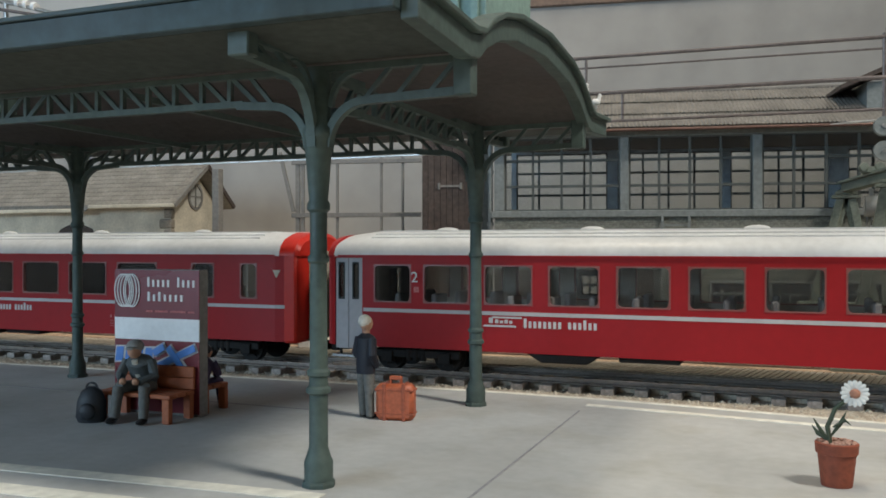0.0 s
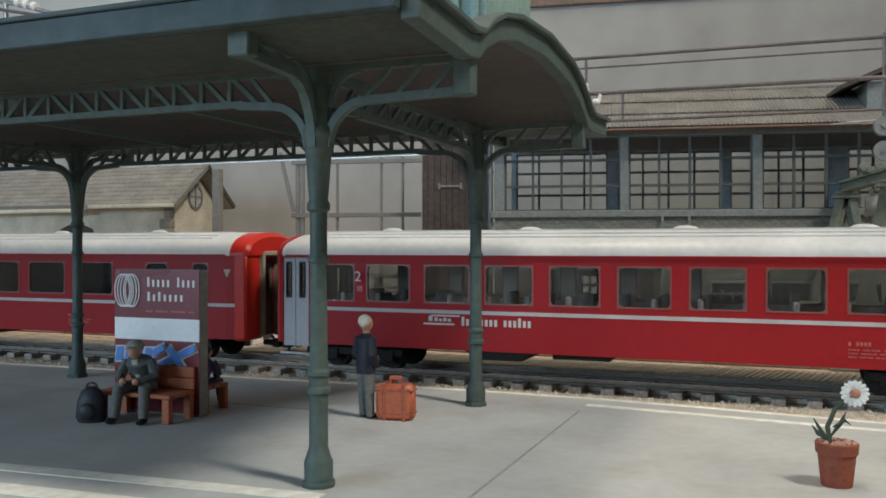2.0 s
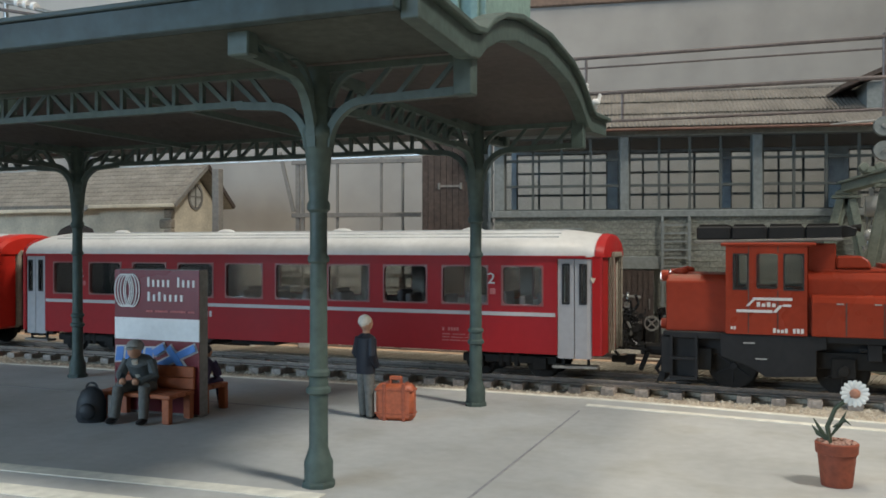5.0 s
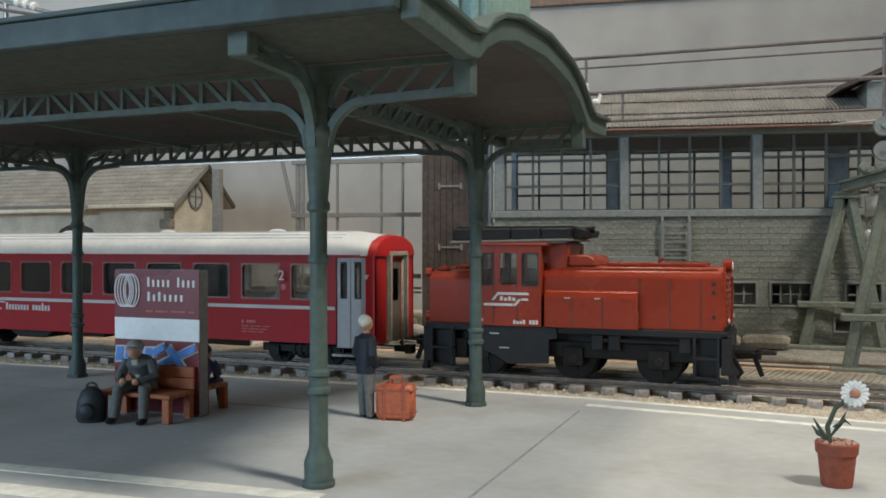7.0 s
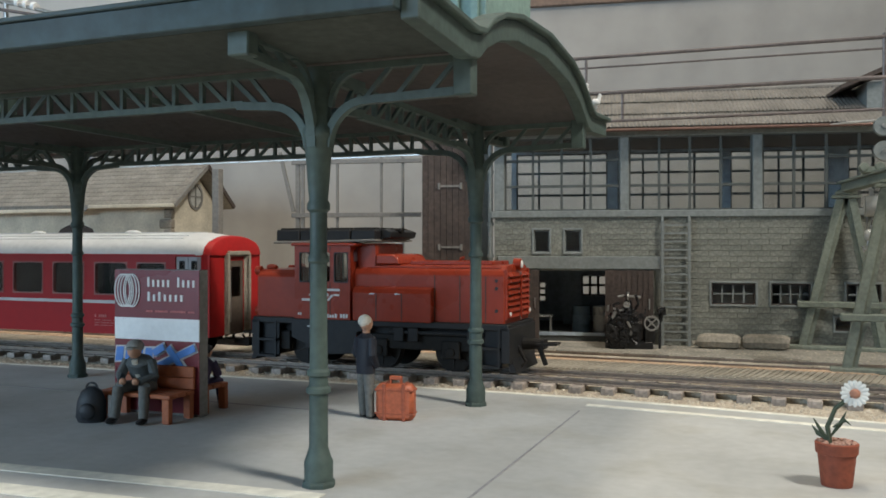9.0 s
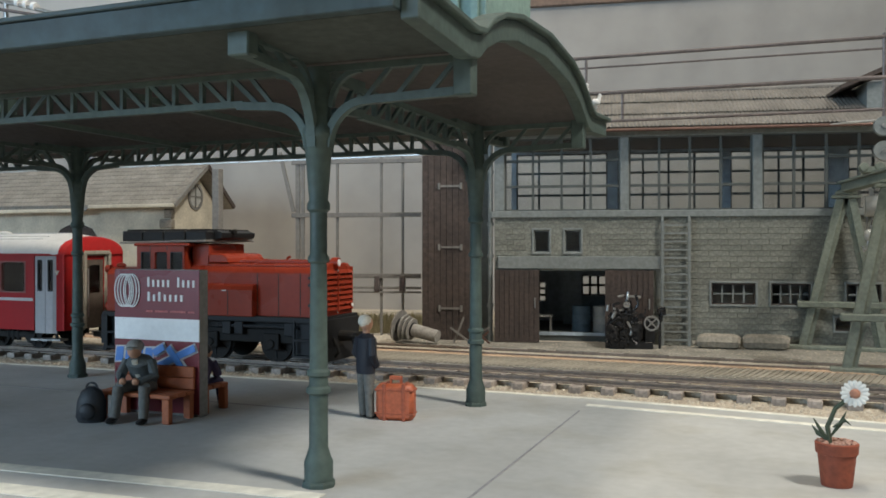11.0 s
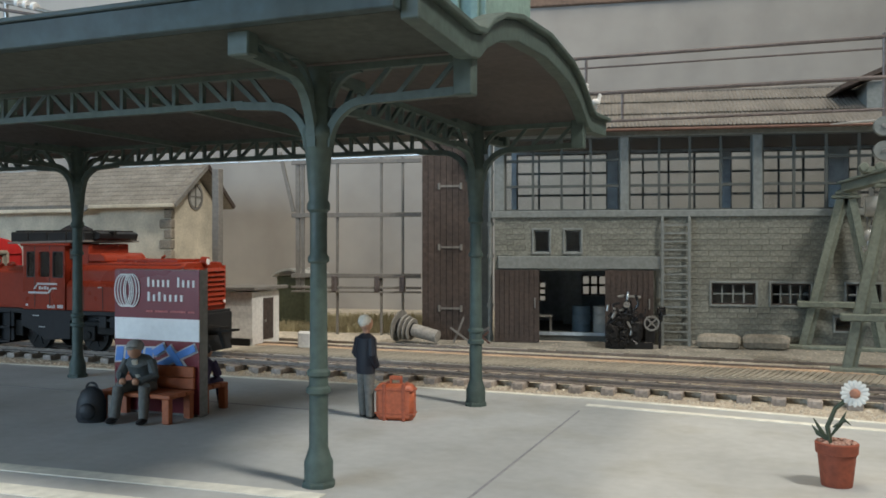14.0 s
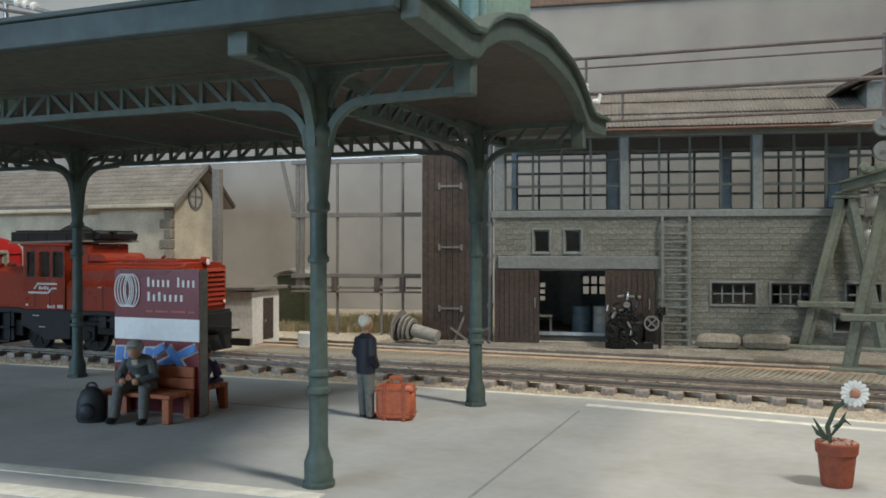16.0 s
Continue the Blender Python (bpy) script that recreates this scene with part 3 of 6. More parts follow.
strip_words(words, -2.4, 6.8, 22.2, 24.0, -1.32, "AoAoooo", gap=0.58)
part("lettering", words, M_LETTER, SIGN, "pale bars of lettering")
small = B()
strip_words(small, -2.4, 9.2, 20.0, 20.5, -1.32, "ooo oooooo ooooooo ooo", gap=0.3)
part("small_lettering", small, M_FAINT, SIGN, "faint small bars of lettering")
ring = B()
for n, (cx, rx) in enumerate(((-8.3, 1.9), (-7.7, 1.75), (-7.1, 1.6), (-6.3, 1.6), (-5.7, 1.75))):
    yy = -1.36 - 0.03 * n
    for k in range(28):
        a0, a1 = 2 * math.pi * k / 28, 2 * math.pi * (k + 1) / 28
        bar(ring, (cx + rx * math.cos(a0), yy, 24.2 + 3.2 * math.sin(a0)), (cx + rx * math.cos(a1), yy, 24.2 + 3.2 * math.sin(a1)), 0.12, 0.24)
part("emblem", ring, M_LETTER, SIGN, "round emblem of pale crossing ovals")
def outline(bm):
    return part("pale_outline", bm, M_STRIPE, SIGN, "pale outline of a blue shape")


blue = B()
for k, x in enumerate((-10.0, -7.6, -5.2, -2.8)):
    for pale, g, yy in ((B(), 0.28, -1.36), (None, 0.0, -1.44)):
        bm = prism(pale or blue, [(x - g, 10.0 - g), (x + 1.9 + g, 10.2 - g), (x + 2.2 + g, 13.0 + g), (x + 0.4 - g, 12.9 + g)], "y", yy - 0.08, yy)
        if pale:
            outline(bm)
for n, (p, q) in enumerate((((0.4, 9.4), (9.7, 13.4)), ((3.0, 13.3), (7.2, 8.8)), ((-0.4, 12.0), (2.6, 13.4)))):
    yy = -1.38 - 0.1 * n
    outline(bar(B(), (p[0], yy, p[1]), (q[0], yy, q[1]), 0.06, 1.95))
    bar(blue, (p[0] + 0.2, yy - 0.36, p[1]), (q[0] - 0.2, yy - 0.36, q[1]), 0.06, 1.4)
part("blue_lettering", blue, M_SIGNBLUE, SIGN, "blue block shapes with a crossing stroke")


def standing_man():
    bm = B()
    for x in (-1.1, 1.1):
        tube(bm, [(x, -0.2, 0.5), (x, 0, 4.5), (x * 0.9, 0.1, 9.6)], [0.85, 0.95, 1.25], 10, 1)
        ball(bm, (x, -0.6, 0.45), 0.75, 1.4, 0.5, 4, 8)
    tube(bm, [(0, 0.1, 8.6), (0, 0.1, 10.5), (0, 0, 13.2), (0, 0.1, 15.4), (0, 0.1, 16.3)], [2.25, 2.3, 2.5, 2.35, 0.9], 12, 0, 0.72)
    for s in (-1, 1):
        tube(bm, [(s * 2.1, 0.1, 15.3), (s * 2.75, 0.5, 12.4), (s * 2.0, -1.0, 10.0)], [0.85, 0.85, 0.7], 8, 0)
    tube(bm, [(0, 0, 16), (0, -0.1, 17.2)], [0.7, 0.7], 8, 2)
    ball(bm, (0, -0.1, 18.1), 1.15, 1.3, 1.5, 2, 12)
    ball(bm, (0.05, 0.25, 18.6), 1.3, 1.35, 1.3, 3, 12)
    return bm


man = new("standing_figurine", mesh_of(standing_man(), "standing_figurine", [M_NAVY, M_TROUSER, M_SKIN, M_HAIR, M_BLACK], smooth=True))
man.matrix_world = pose(-75.3 * K, 150.0 * K, 0, 0, 0, 152)
tagged(man, "painted figurine in navy jacket and grey trousers standing", "figurine")


def seated_man(hat):
    bm = B()
    tube(bm, [(0, 1.0, 4.6), (0, 0.5, 7.3), (0, -1.5, 10.4), (0, -2.1, 11.4)], [2.1, 2.3, 2.5, 0.9], 12, 0, 0.75)
    for s in (-1, 1):
        tube(bm, [(s * 1.1, 0.8, 5.6), (s * 2.4, -4.0, 6.0)], [1.2, 1.05], 10, 1)
        tube(bm, [(s * 2.4, -4.0, 6.2), (s * 2.7, -4.9, 0.8)], [1.0, 0.8], 10, 1)
        ball(bm, (s * 2.8, -5.7, 0.55), 0.8, 1.6, 0.55, 4, 8)
        tube(bm, [(s * 2.2, -1.3, 10.4), (s * 3.2, -2.0, 7.8), (s * 1.6, -4.4, 7.2)], [1.0, 0.9, 0.7], 8, 0)
        ball(bm, (s * 1.2, -4.8, 7.2), 0.65, 0.7, 0.6, 2, 8)
    tube(bm, [(0, -1.0, 6.2), (0, -1.85, 8.4), (0, -3.0, 10.6)], [0.4, 0.65, 0.6], 8, 5, 0.6)
    ball(bm, (0, -3.0, 12.4), 1.2, 1.3, 1.5, 2, 12)
    if hat:
        ball(bm, (0, -2.7, 13.1), 1.5, 1.6, 1.2, 3, 12)
        tube(bm, [(0, -3.7, 13.0), (0, -4.9, 12.8)], [1.0, 0.7], 10, 3, 0.3)
    else:
        ball(bm, (0, -2.7, 12.9), 1.3, 1.35, 1.25, 3, 10)
    return bm


man = new("seated_figurine", mesh_of(seated_man(True), "seated_figurine", [M_COAT, M_TROUSER, M_SKIN, M_HAT, M_BLACK, M_SHIRT], smooth=True))
man.matrix_world = pose(-115.0 * K, 134.0 * K, 0, 0, 0, 12) @ Matrix.Scale(1.08, 4)
tagged(man, "painted figurine with a grey cap bending forward on the bench", "figurine")
man = new("seated_figurine", mesh_of(seated_man(False), "seated_figurine", [M_PURPLE, M_PURPLE, M_SKIN, M_BLACK, M_BLACK, M_NAVY], smooth=True))
man.matrix_world = pose(-109.8 * K, 144.6 * K, 0, 0, 0, 190) @ Matrix.Scale(0.92, 4)
tagged(man, "dark violet painted figurine sitting behind the board", "figurine")

BAG = thing("backpack", -121.6, 127.5, 0, 20, "black soft backpack standing on the platform", "bag")
bm = B()
tube(bm, [(0, 0, 0), (0, 0, 1), (0, 0.2, 4), (0, 0.3, 5.8), (0, 0.3, 6.6)], [2.4, 2.9, 2.7, 1.9, 0.7], 14, 0, 0.68)
part("body", bm, M_BAG, BAG, smooth=True)
part("pocket", ball(B(), (0, -1.9, 2.2), 1.7, 0.8, 1.6, n=12), M_BAG, BAG, smooth=True)
bm = B()
for k in range(8):
    a0, a1 = math.pi * k / 8, math.pi * (k + 1) / 8
    bar(bm, (1.0 * math.cos(a0), 0.3, 6.3 + 1.0 * math.sin(a0)), (1.0 * math.cos(a1), 0.3, 6.3 + 1.0 * math.sin(a1)), 0.4, 0.35)
part("handle", bm, M_BAG, BAG)

CASE = thing("suitcase", -69.2, 150.5, 0, 8, "orange-brown leather suitcase with straps, standing upright", "suitcase")
part("body", box(B(), -3.7, 3.7, -1.5, 1.5, 0, 6.9), M_CASE, CASE, bevel=0.7, smooth=True)
for x in (-1.9, 1.9):
    part("strap", box(B(), x - 0.35, x + 0.35, -1.62, 1.62, -0.0, 7.02), M_CASETRIM, CASE, bevel=0.1)
for z in (1.2, 5.6):
    part("edge_trim", box(B(), -3.8, 3.8, -1.58, 1.58, z, z + 0.35), M_CASETRIM, CASE, bevel=0.1)
bm = B()
box(bm, -1.2, -0.8, -0.4, 0.4, 6.8, 8.1)
box(bm, 0.8, 1.2, -0.4, 0.4, 6.8, 8.1)
box(bm, -1.2, 1.2, -0.45, 0.45, 7.6, 8.3)
part("handle", bm, M_CASE, CASE, bevel=0.1)

POT = thing("flower_pot", 6.4, 131.5, 0, 0, "terracotta pot with a white daisy on the platform", "plant")
bm = B()
spin(bm, [(2.0, 0), (2.05, 0.15), (2.5, 4.4), (2.75, 4.5), (2.85, 5.9), (2.6, 6.05), (2.5, 5.7), (2.4, 5.2), (0.1, 5.3)], 24, 0, 0)
part("pot", bm, M_TERRA, POT, smooth=True)
bm = B()
rs = random.Random(5)
for i in range(90):
    a, r = rs.uniform(0, 6.28), 2.4 * rs.random() ** 0.5
    ball(bm, (r * math.cos(a), r * math.sin(a), 5.6 + rs.uniform(0, 0.4)), 0.34, 0.34, 0.28, n=6)
part("soil", bm, M_SOIL, POT, "sandy reddish soil")
stem = part("stem", tube(B(), [(-0.8, 0, 5.4), (-1.2, 0, 8.0), (-0.2, -0.2, 10.6), (1.9, -0.5, 12.6)], [0.35, 0.33, 0.3, 0.3], 8), M_STEM, POT, smooth=True)
for pts in ([(-0.8, 0, 5.8), (-2.0, -0.4, 7.4), (-3.0, -0.7, 9.2)], [(-0.9, 0, 6.5), (0.4, 0.3, 8.4), (1.2, 0.4, 10.2)], [(-1, 0, 6.0), (-2.4, 0.5, 6.9), (-3.2, 0.7, 8.0)], [(-0.5, 0, 8.0), (1.0, -0.8, 9.2), (1.7, -1.0, 8.6)]):
    part("leaf", tube(B(), pts, [0.12, 0.3, 0.06], 8, 0, 0.3), M_STEM, stem, smooth=True)
flower = part("flower_heart", ball(B(), (2.2, -0.8, 12.9), 0.68, 0.45, 0.68, n=12), M_HEART, POT, "reddish brown flower heart", smooth=True)
for k in range(16):
    a = 2 * math.pi * k / 16
    bm = B()
    tube(bm, [(2.2 + r * math.cos(a), -0.62 - 0.12 * (r - 0.6), 12.9 + r * math.sin(a)) for r in (0.5, 1.0, 1.5, 1.85)], [0.16, 0.34, 0.36, 0.12], 8, 0, 0.35)
    part("petal", bm, M_PETAL, flower, smooth=True)

BIRD = thing("bird_figure", -38.0, 184.6, 62.3, 30, "small white bird figure on the canopy eaves", "figurine")
bm = B()
ball(bm, (0, 0, 1.4), 1.05, 0.65, 0.75, n=10)
ball(bm, (0.9, 0, 2.8), 0.42, 0.38, 0.48, n=8)
tube(bm, [(0.6, 0, 1.8), (0.9, 0, 2.8)], [0.5, 0.3], 8)
tube(bm, [(-1.0, 0, 1.4), (-2.4, 0, 1.0)], [0.6, 0.15], 8, 0, 0.5)
part("body", bm, M_WHITE, BIRD, smooth=True)
for yy in (-0.3, 0.3):
    part("leg", tube(B(), [(0.1, yy, 0), (0.1, yy, 0.8)], 0.14, 6), M_STEEL, BIRD)


# ---- the train ----
def gap_rows(t):
    """Distance in mm that the train has gone to the left."""
    pts = RUN
    for (t0, s0), (t1, s1) in zip(pts, pts[1:]):
        if t <= t1:
            i = pts.index((t0, s0))
            m0 = (s1 - pts[i - 1][1]) / (t1 - pts[i - 1][0]) if i else 0.0
            m1 = (pts[i + 2][1] - s0) / (pts[i + 2][0] - t0) if i + 2 < len(pts) else 0.0
            h, u = t1 - t0, (t - t0) / (t1 - t0)
            return (2 * u ** 3 - 3 * u ** 2 + 1) * s0 + (u ** 3 - 2 * u ** 2 + u) * h * m0 + (3 * u ** 2 - 2 * u ** 3) * s1 + (u ** 3 - u ** 2) * h * m1
    return pts[-1][1]


RUN = [(0, 0), (0.5, 0), (1, 2.9), (1.5, 7.9), (2, 15.8), (2.5, 28.4), (3, 42.2), (3.5, 56.4), (4, 73.0), (4.2, 79.8), (6.3, 150.8), (6.5, 155.0), (7, 165.8), (7.5, 176.3),
       (8, 188.0), (8.5, 201.7), (9, 217.0), (9.2, 223.0), (11.4, 280.0), (11.5, 282.2), (12, 292.7), (12.5, 302.3), (13, 309.7), (13.5, 313.0), (14, 313.6), (16, 313.6)]
TRAIN, WHEELS = [], []


def wheelset(parent, x, r, half=6.6, spokes=False):
    """Two wheels on an axle, that turn together about their own middle."""
    bm = B()
    for s in (-1, 1):
        y = s * half
        for rr, a, b in ((r, -0.7, 0.7), (r + 0.55, 0.7 * -s - 0.5, 0.7 * -s)):
            lo, hi = min(a, b), max(a, b)
            tube(bm, [(0, y + lo, 0), (0, y + hi, 0)], [rr, rr], 24)
        for k in range(6):
            a = k * math.pi / 3
            bar(bm, (0, y + s * 0.75, 0), (math.cos(a) * r * 0.8, y + s * 0.75, math.sin(a) * r * 0.8), 0.5, 0.3, 1)
        tube(bm, [(0, y + s * 0.6, 0), (0, y + s * 1.3, 0)], [0.9, 0.8], 10, 1)
    tube(bm, [(0, -half, 0), (0, half, 0)], [0.6, 0.6], 8)
    w = part("wheelset", bm, [M_DARK, M_CHASSIS], parent, at=(x, 0, 1.0 + r))
    WHEELS.append((w, x, r))
    return w


def bogie(parent, cx):
    bg = B()
    for s in (-1, 1):
        box(bg, cx - 12, cx + 12, s * 9.6 - 0.9, s * 9.6 + 0.9, 4.4, 6.4)
        for wx in (-8, 8):
            box(bg, cx + wx - 1.6, cx + wx + 1.6, s * 10.2 - 1, s * 10.2 + 1, 3.2, 6.0)
        for k in (-2, 0, 2):
            tube(bg, [(cx + k, s * 10.0, 3.6), (cx + k, s * 10.0, 6.8)], [0.8, 0.8], 8)
    box(bg, cx - 3, cx + 3, -9, 9, 4.6, 7.2)
    part("bogie_frame", bg, M_DARK, parent, bevel=0.15)
    wheelset(parent, cx - 8, 3.9)
    wheelset(parent, cx + 8, 3.9)


def roof_section(w=15.2, z0=30.4, z1=37.0):
    pts = [(-w, z0), (-w, z0 + 0.9), (-w + 0.9, z0 + 2.6), (-w + 3.0, z0 + 4.1), (-w + 7, z0 + 5.4), (-5, z1 - 0.25), (0, z1)]
    return pts + [(-y, z) for y, z in pts[-2::-1]]


def slim(ob, width, taper=None):
    """Narrows a vehicle's body to fit the camera's view, and draws its ends in, as on the real one."""
    for c in ob.children_recursive:
        if c.name.startswith("wheelset"):
            continue
        turned = abs(c.rotation_euler.z) > 1
        for v in c.data.vertices:
            x = c.location.x / K if turned else v.co.x / K
            f = width * (1 - taper[1] * min(1, max(0, (abs(x) - taper[0]) / taper[2])) if taper else 1)
            if turned:
                v.co.x *= f
            else:
                v.co.y *= f


def coach(name, x, windows, doors, numbers, words_at, cap, label):
    ob = thing(name, x, TRACK_Y, 0, 0, label, "railway coach")
    L, zb, zt = 89.5, 7.4, 30.6
    end_red = M_ENDRED if cap else M_DULLRED
    holes = [(c - w / 2, c + w / 2, 18.7, 28.4) for c, w in windows]
    dholes = [(c - 4.1, c + 4.1, zb, 30.0) for c in doors]
    floor_ = B()
    box(floor_, -L + 1, L - 1, -13.8, 13.8, zb - 0.2, zb + 1.2)
    part("floor_pan", floor_, M_DARK, ob)
    for s in (-1, 1):
        y0, y1 = (-15.0, -14.2) if s < 0 else (14.2, 15.0)
        wall = B()
        pierced(wall, -L, L, zb, zt, holes + dholes, y0, y1, (-86.0, 86.0))
        part("side_wall", wall, M_RED, ob)
        part("inner_lining", pierced(B(), -L + 1.6, L - 1.6, zb + 1.2, 29.8, holes + dholes, *sorted((s * 13.9, s * 14.15))), M_INNER, ob, "grey-beige inner lining")
        for c, w in windows:
            f0, f1 = (-15.15, -14.3) if s < 0 else (14.3, 15.15)
            win = part("window_rim", rim(B(), c - w / 2, c + w / 2, 18.7, 28.4, 1.1, 0.35, f0, f1), M_WFRAME, ob)
            part("pane", box(B(), c - w / 2 + 0.1, c + w / 2 - 0.1, s * 14.6 - 0.1, s * 14.6 + 0.1, 18.8, 28.3), M_GLASS, win).visible_shadow = False
        for c in doors:
            for k, dx in enumerate((-2.05, 2.05)):
                leaf = B()
                pierced(leaf, c + dx - 1.95, c + dx + 1.95, zb - 0.8, 29.9, [(c + dx - 0.85, c + dx + 0.85, 19.4, 28.8)], min(s * 14.6, s * 14.0), max(s * 14.6, s * 14.0))
                d = part("door_leaf", leaf, M_DOOR, ob, "grey folding door leaf")
                part("door_window_rim", rim(B(), c + dx - 0.95, c + dx + 0.95, 19.3, 28.9, 0.7, 0.3, min(s * 14.75, s * 14.1), max(s * 14.75, s * 14.1)), M_BLACK, d)
                part("door_pane", box(B(), c + dx - 0.8, c + dx + 0.8, s * 14.3 - 0.08, s * 14.3 + 0.08, 19.5, 28.7), M_GLASS, d).visible_shadow = False
            part("door_step", box(B(), c - 5.2, c + 5.2, min(s * 11.5, s * 15.2), max(s * 11.5, s * 15.2), 4.3, 4.9), M_STEEL, ob, "grey metal step")
            st = B()
            for dx in (-3, 3):
                box(st, c + dx - 0.3, c + dx + 0.3, s * 13 - 0.3, s * 13 + 0.3, 4.8, zb)
            part("step_hanger", st, M_DARK, ob)
        ends = sorted([-L] + [v for c in doors for v in (c - 4.2, c + 4.2)] + [L])
        st = B()
        for a, b in zip(ends[::2], ends[1::2]):
            if b - a > 4:
                for p, q in ((max(a + 0.3, -89.2), -86.0), (max(a + 0.3, -86.0), min(b - 0.3, 86.0)), (86.0, min(b - 0.3, 89.2))):
                    if q - p > 0.2:
                        box(st, p, q, min(s * 15.0, s * 15.12), max(s * 15.0, s * 15.12), 16.3, 17.2)
        part("stripe", st, M_STRIPE, ob, "pale grey stripe below the windows")
    for s in (-1, 1):
        bm = pierced(B(), -15, 15, zb, zt, [(-4.6, 4.6, zb, 28.8)], -0.6, 0.6)
        e = part("end_wall", bm, end_red, ob, "red end wall", at=(s * (L - 0.6), 0, 0))
        e.rotation_euler = (0, 0, radians(90))
        g = B()
        reach = 2.6 if (cap and s > 0) else 0.5
        x0, x1 = sorted((s * (L - 0.4), s * (L + reach)))
        for yy in (-5.9, 5.9):
            box(g, x0, x1, yy - 1.0, yy + 1.0, zb - 0.4, 31.6)
        box(g, x0, x1, -5.9, 5.9, 30.0, 32.0)
        part("gangway", g, M_GANG, ob, "olive grey rubber gangway", bevel=0.6, smooth=True)
        for k in range(3):
            xk = s * (L + reach - 0.2 + 0.45 * k)
            fold = B()
            for yy in (-6.4, 6.4):
                box(fold, *sorted((xk, xk + s * 0.3)), yy - 0.7, yy + 0.7, zb + 0.4, 31.0)
            box(fold, *sorted((xk, xk + s * 0.3)), -6.4, 6.4, 30.4, 31.6)
            part("gangway_fold", fold, M_GANG, ob, bevel=0.15)
        xi0, xi1 = sorted((s * (L - 0.7), s * (L - 0.1)))
        part("end_door", box(B(), xi0, xi1, -4.6, 4.6, zb, 28.8), M_GANGDARK, ob, "dull brown end door")
        part("end_door_pane", box(B(), *sorted((s * (L - 0.2), s * (L + 0.1))), -2.6, 2.6, 18.5, 27), M_GLASS, ob)
        part("door_rail", tube(B(), [(s * (L + 0.2), -3.6, 11), (s * (L + 0.2), -3.6, 26)], 0.25, 8), M_STEEL, ob)
        # red dome under the roof's end
        dome = B()
        pts = roof_section(15.1, zt - 0.2, 36.6)
        ups = (1.07, 1.04, 0.86) if cap and s > 0 else (0.93, 0.88, 0.76)
        xs = [s * (L - 1.6), s * (L + 0.3), s * (L + 0.7)] if not (cap and s > 0) else [s * (L - 2.2), s * (L + 2.2), s * (L + 3.2)]
        rings = [[dome.verts.new((xx, y * q, zt - 0.2 + (z - zt + 0.2) * q2)) for y, z in pts] for xx, q, q2 in zip(xs, (1.012, 1.0, 0.93), ups)]
        for r0, r1 in zip(rings, rings[1:]):
            for i in range(len(pts) - 1):
                dome.faces.new((r0[i], r0[i + 1], r1[i + 1], r1[i]))
        dome.faces.new(rings[-1])
        dome.faces.new(rings[0][::-1])
        part("end_dome", dome, end_red, ob, "red roof end", smooth=True)
        if cap and s > 0:
            side = B()
            for yy in (-1, 1):
                box(side, L - 1.6, L + 2.6, min(yy * 6.8, yy * 15.1), max(yy * 6.8, yy * 15.1), zb - 0.4, zt + 0.6)
            part("end_pillar", side, end_red, ob, bevel=0.7, smooth=True)
        cp = B()
        box(cp, *sorted((s * L, s * (L + 5.5))), -0.9, 0.9, 4.6, 6.2)
        box(cp, *sorted((s * (L + 3.5), s * (L + 5.5))), -1.8, 1.8, 4.2, 6.6)
        tube(cp, [(s * L, 4, 7), (s * (L + 2), 4, 4.8), (s * (L + 4), 4, 6)], 0.4, 8)
        part("coupler", cp, M_DARK, ob, bevel=0.15)
    rf = B()
    pts = roof_section()
    tip = 3.2
    rings = [[rf.verts.new((xx, y * q, 30.4 + (z - 30.4) * q2)) for y, z in pts] for xx, q, q2 in ((-L + 0.6, 0.97, 0.78), (-L + 3.4, 1, 0.88), (-L + tip * 3, 1, 1), (L - tip * 3, 1, 1), (L - 3.4, 1, 0.88 if not cap else 1), (L - 0.6, 0.97, 0.78 if not cap else 1.0))]
    for r0, r1 in zip(rings, rings[1:]):
        for i in range(len(pts) - 1):
            rf.faces.new((r0[i], r0[i + 1], r1[i + 1], r1[i]))
    rf.faces.new(rings[0][::-1])
    rf.faces.new(rings[-1])
    roof = part("roof", rf, M_ROOF, ob, "pale cream-grey ribbed roof", smooth=True)
    for y in (-10.3, -7.6, -4.6, -1.5, 1.5, 4.6, 7.6, 10.3):
        z = np.interp(abs(y), [0, 5, 8.2, 12.2], [37.0, 36.75, 35.8, 34.5])
        part("roof_rib", box(B(), -L + 11, L - 11, y - 0.22, y + 0.22, z - 0.3, z + 0.28), M_ROOF, roof)
    for k in range(4):
        part("roof_vent", ball(B(), (-60 + 38 * k, -2.5, 37.0), 3.0, 1.4, 0.9, n=12), M_ROOF, roof, smooth=True)
    part("gutter", box(B(), -86, 86, -15.45, -15.0, 30.3, 30.75), M_RED, ob)
    for i in range(15):
        sx = -70 + i * 10
        for y in (-9, 9):
            seat = B()
            box(seat, sx - 3, sx + 3, y - 4, y + 4, zb + 1, 14.5)
            box(seat, sx - 0.8, sx + 0.8, y - 4, y + 4, 14.5, 21.0)
            part("seat", seat, M_SEAT, ob, bevel=0.4)
    for sx in (-76.5, 76.5):
        part("partition", pierced(B(), -14, 14, zb, 30, [(-4, 4, zb, 27)], -0.3, 0.3), M_INNER, ob, at=(sx, 0, 0)).rotation_euler = (0, 0, radians(90))
    part("inner_ceiling", box(B(), -L + 1.5, L - 1.5, -13.9, 13.9, 29.8, 30.3), M_INNER, ob)
    bogie(ob, -66)
    bogie(ob, 66)
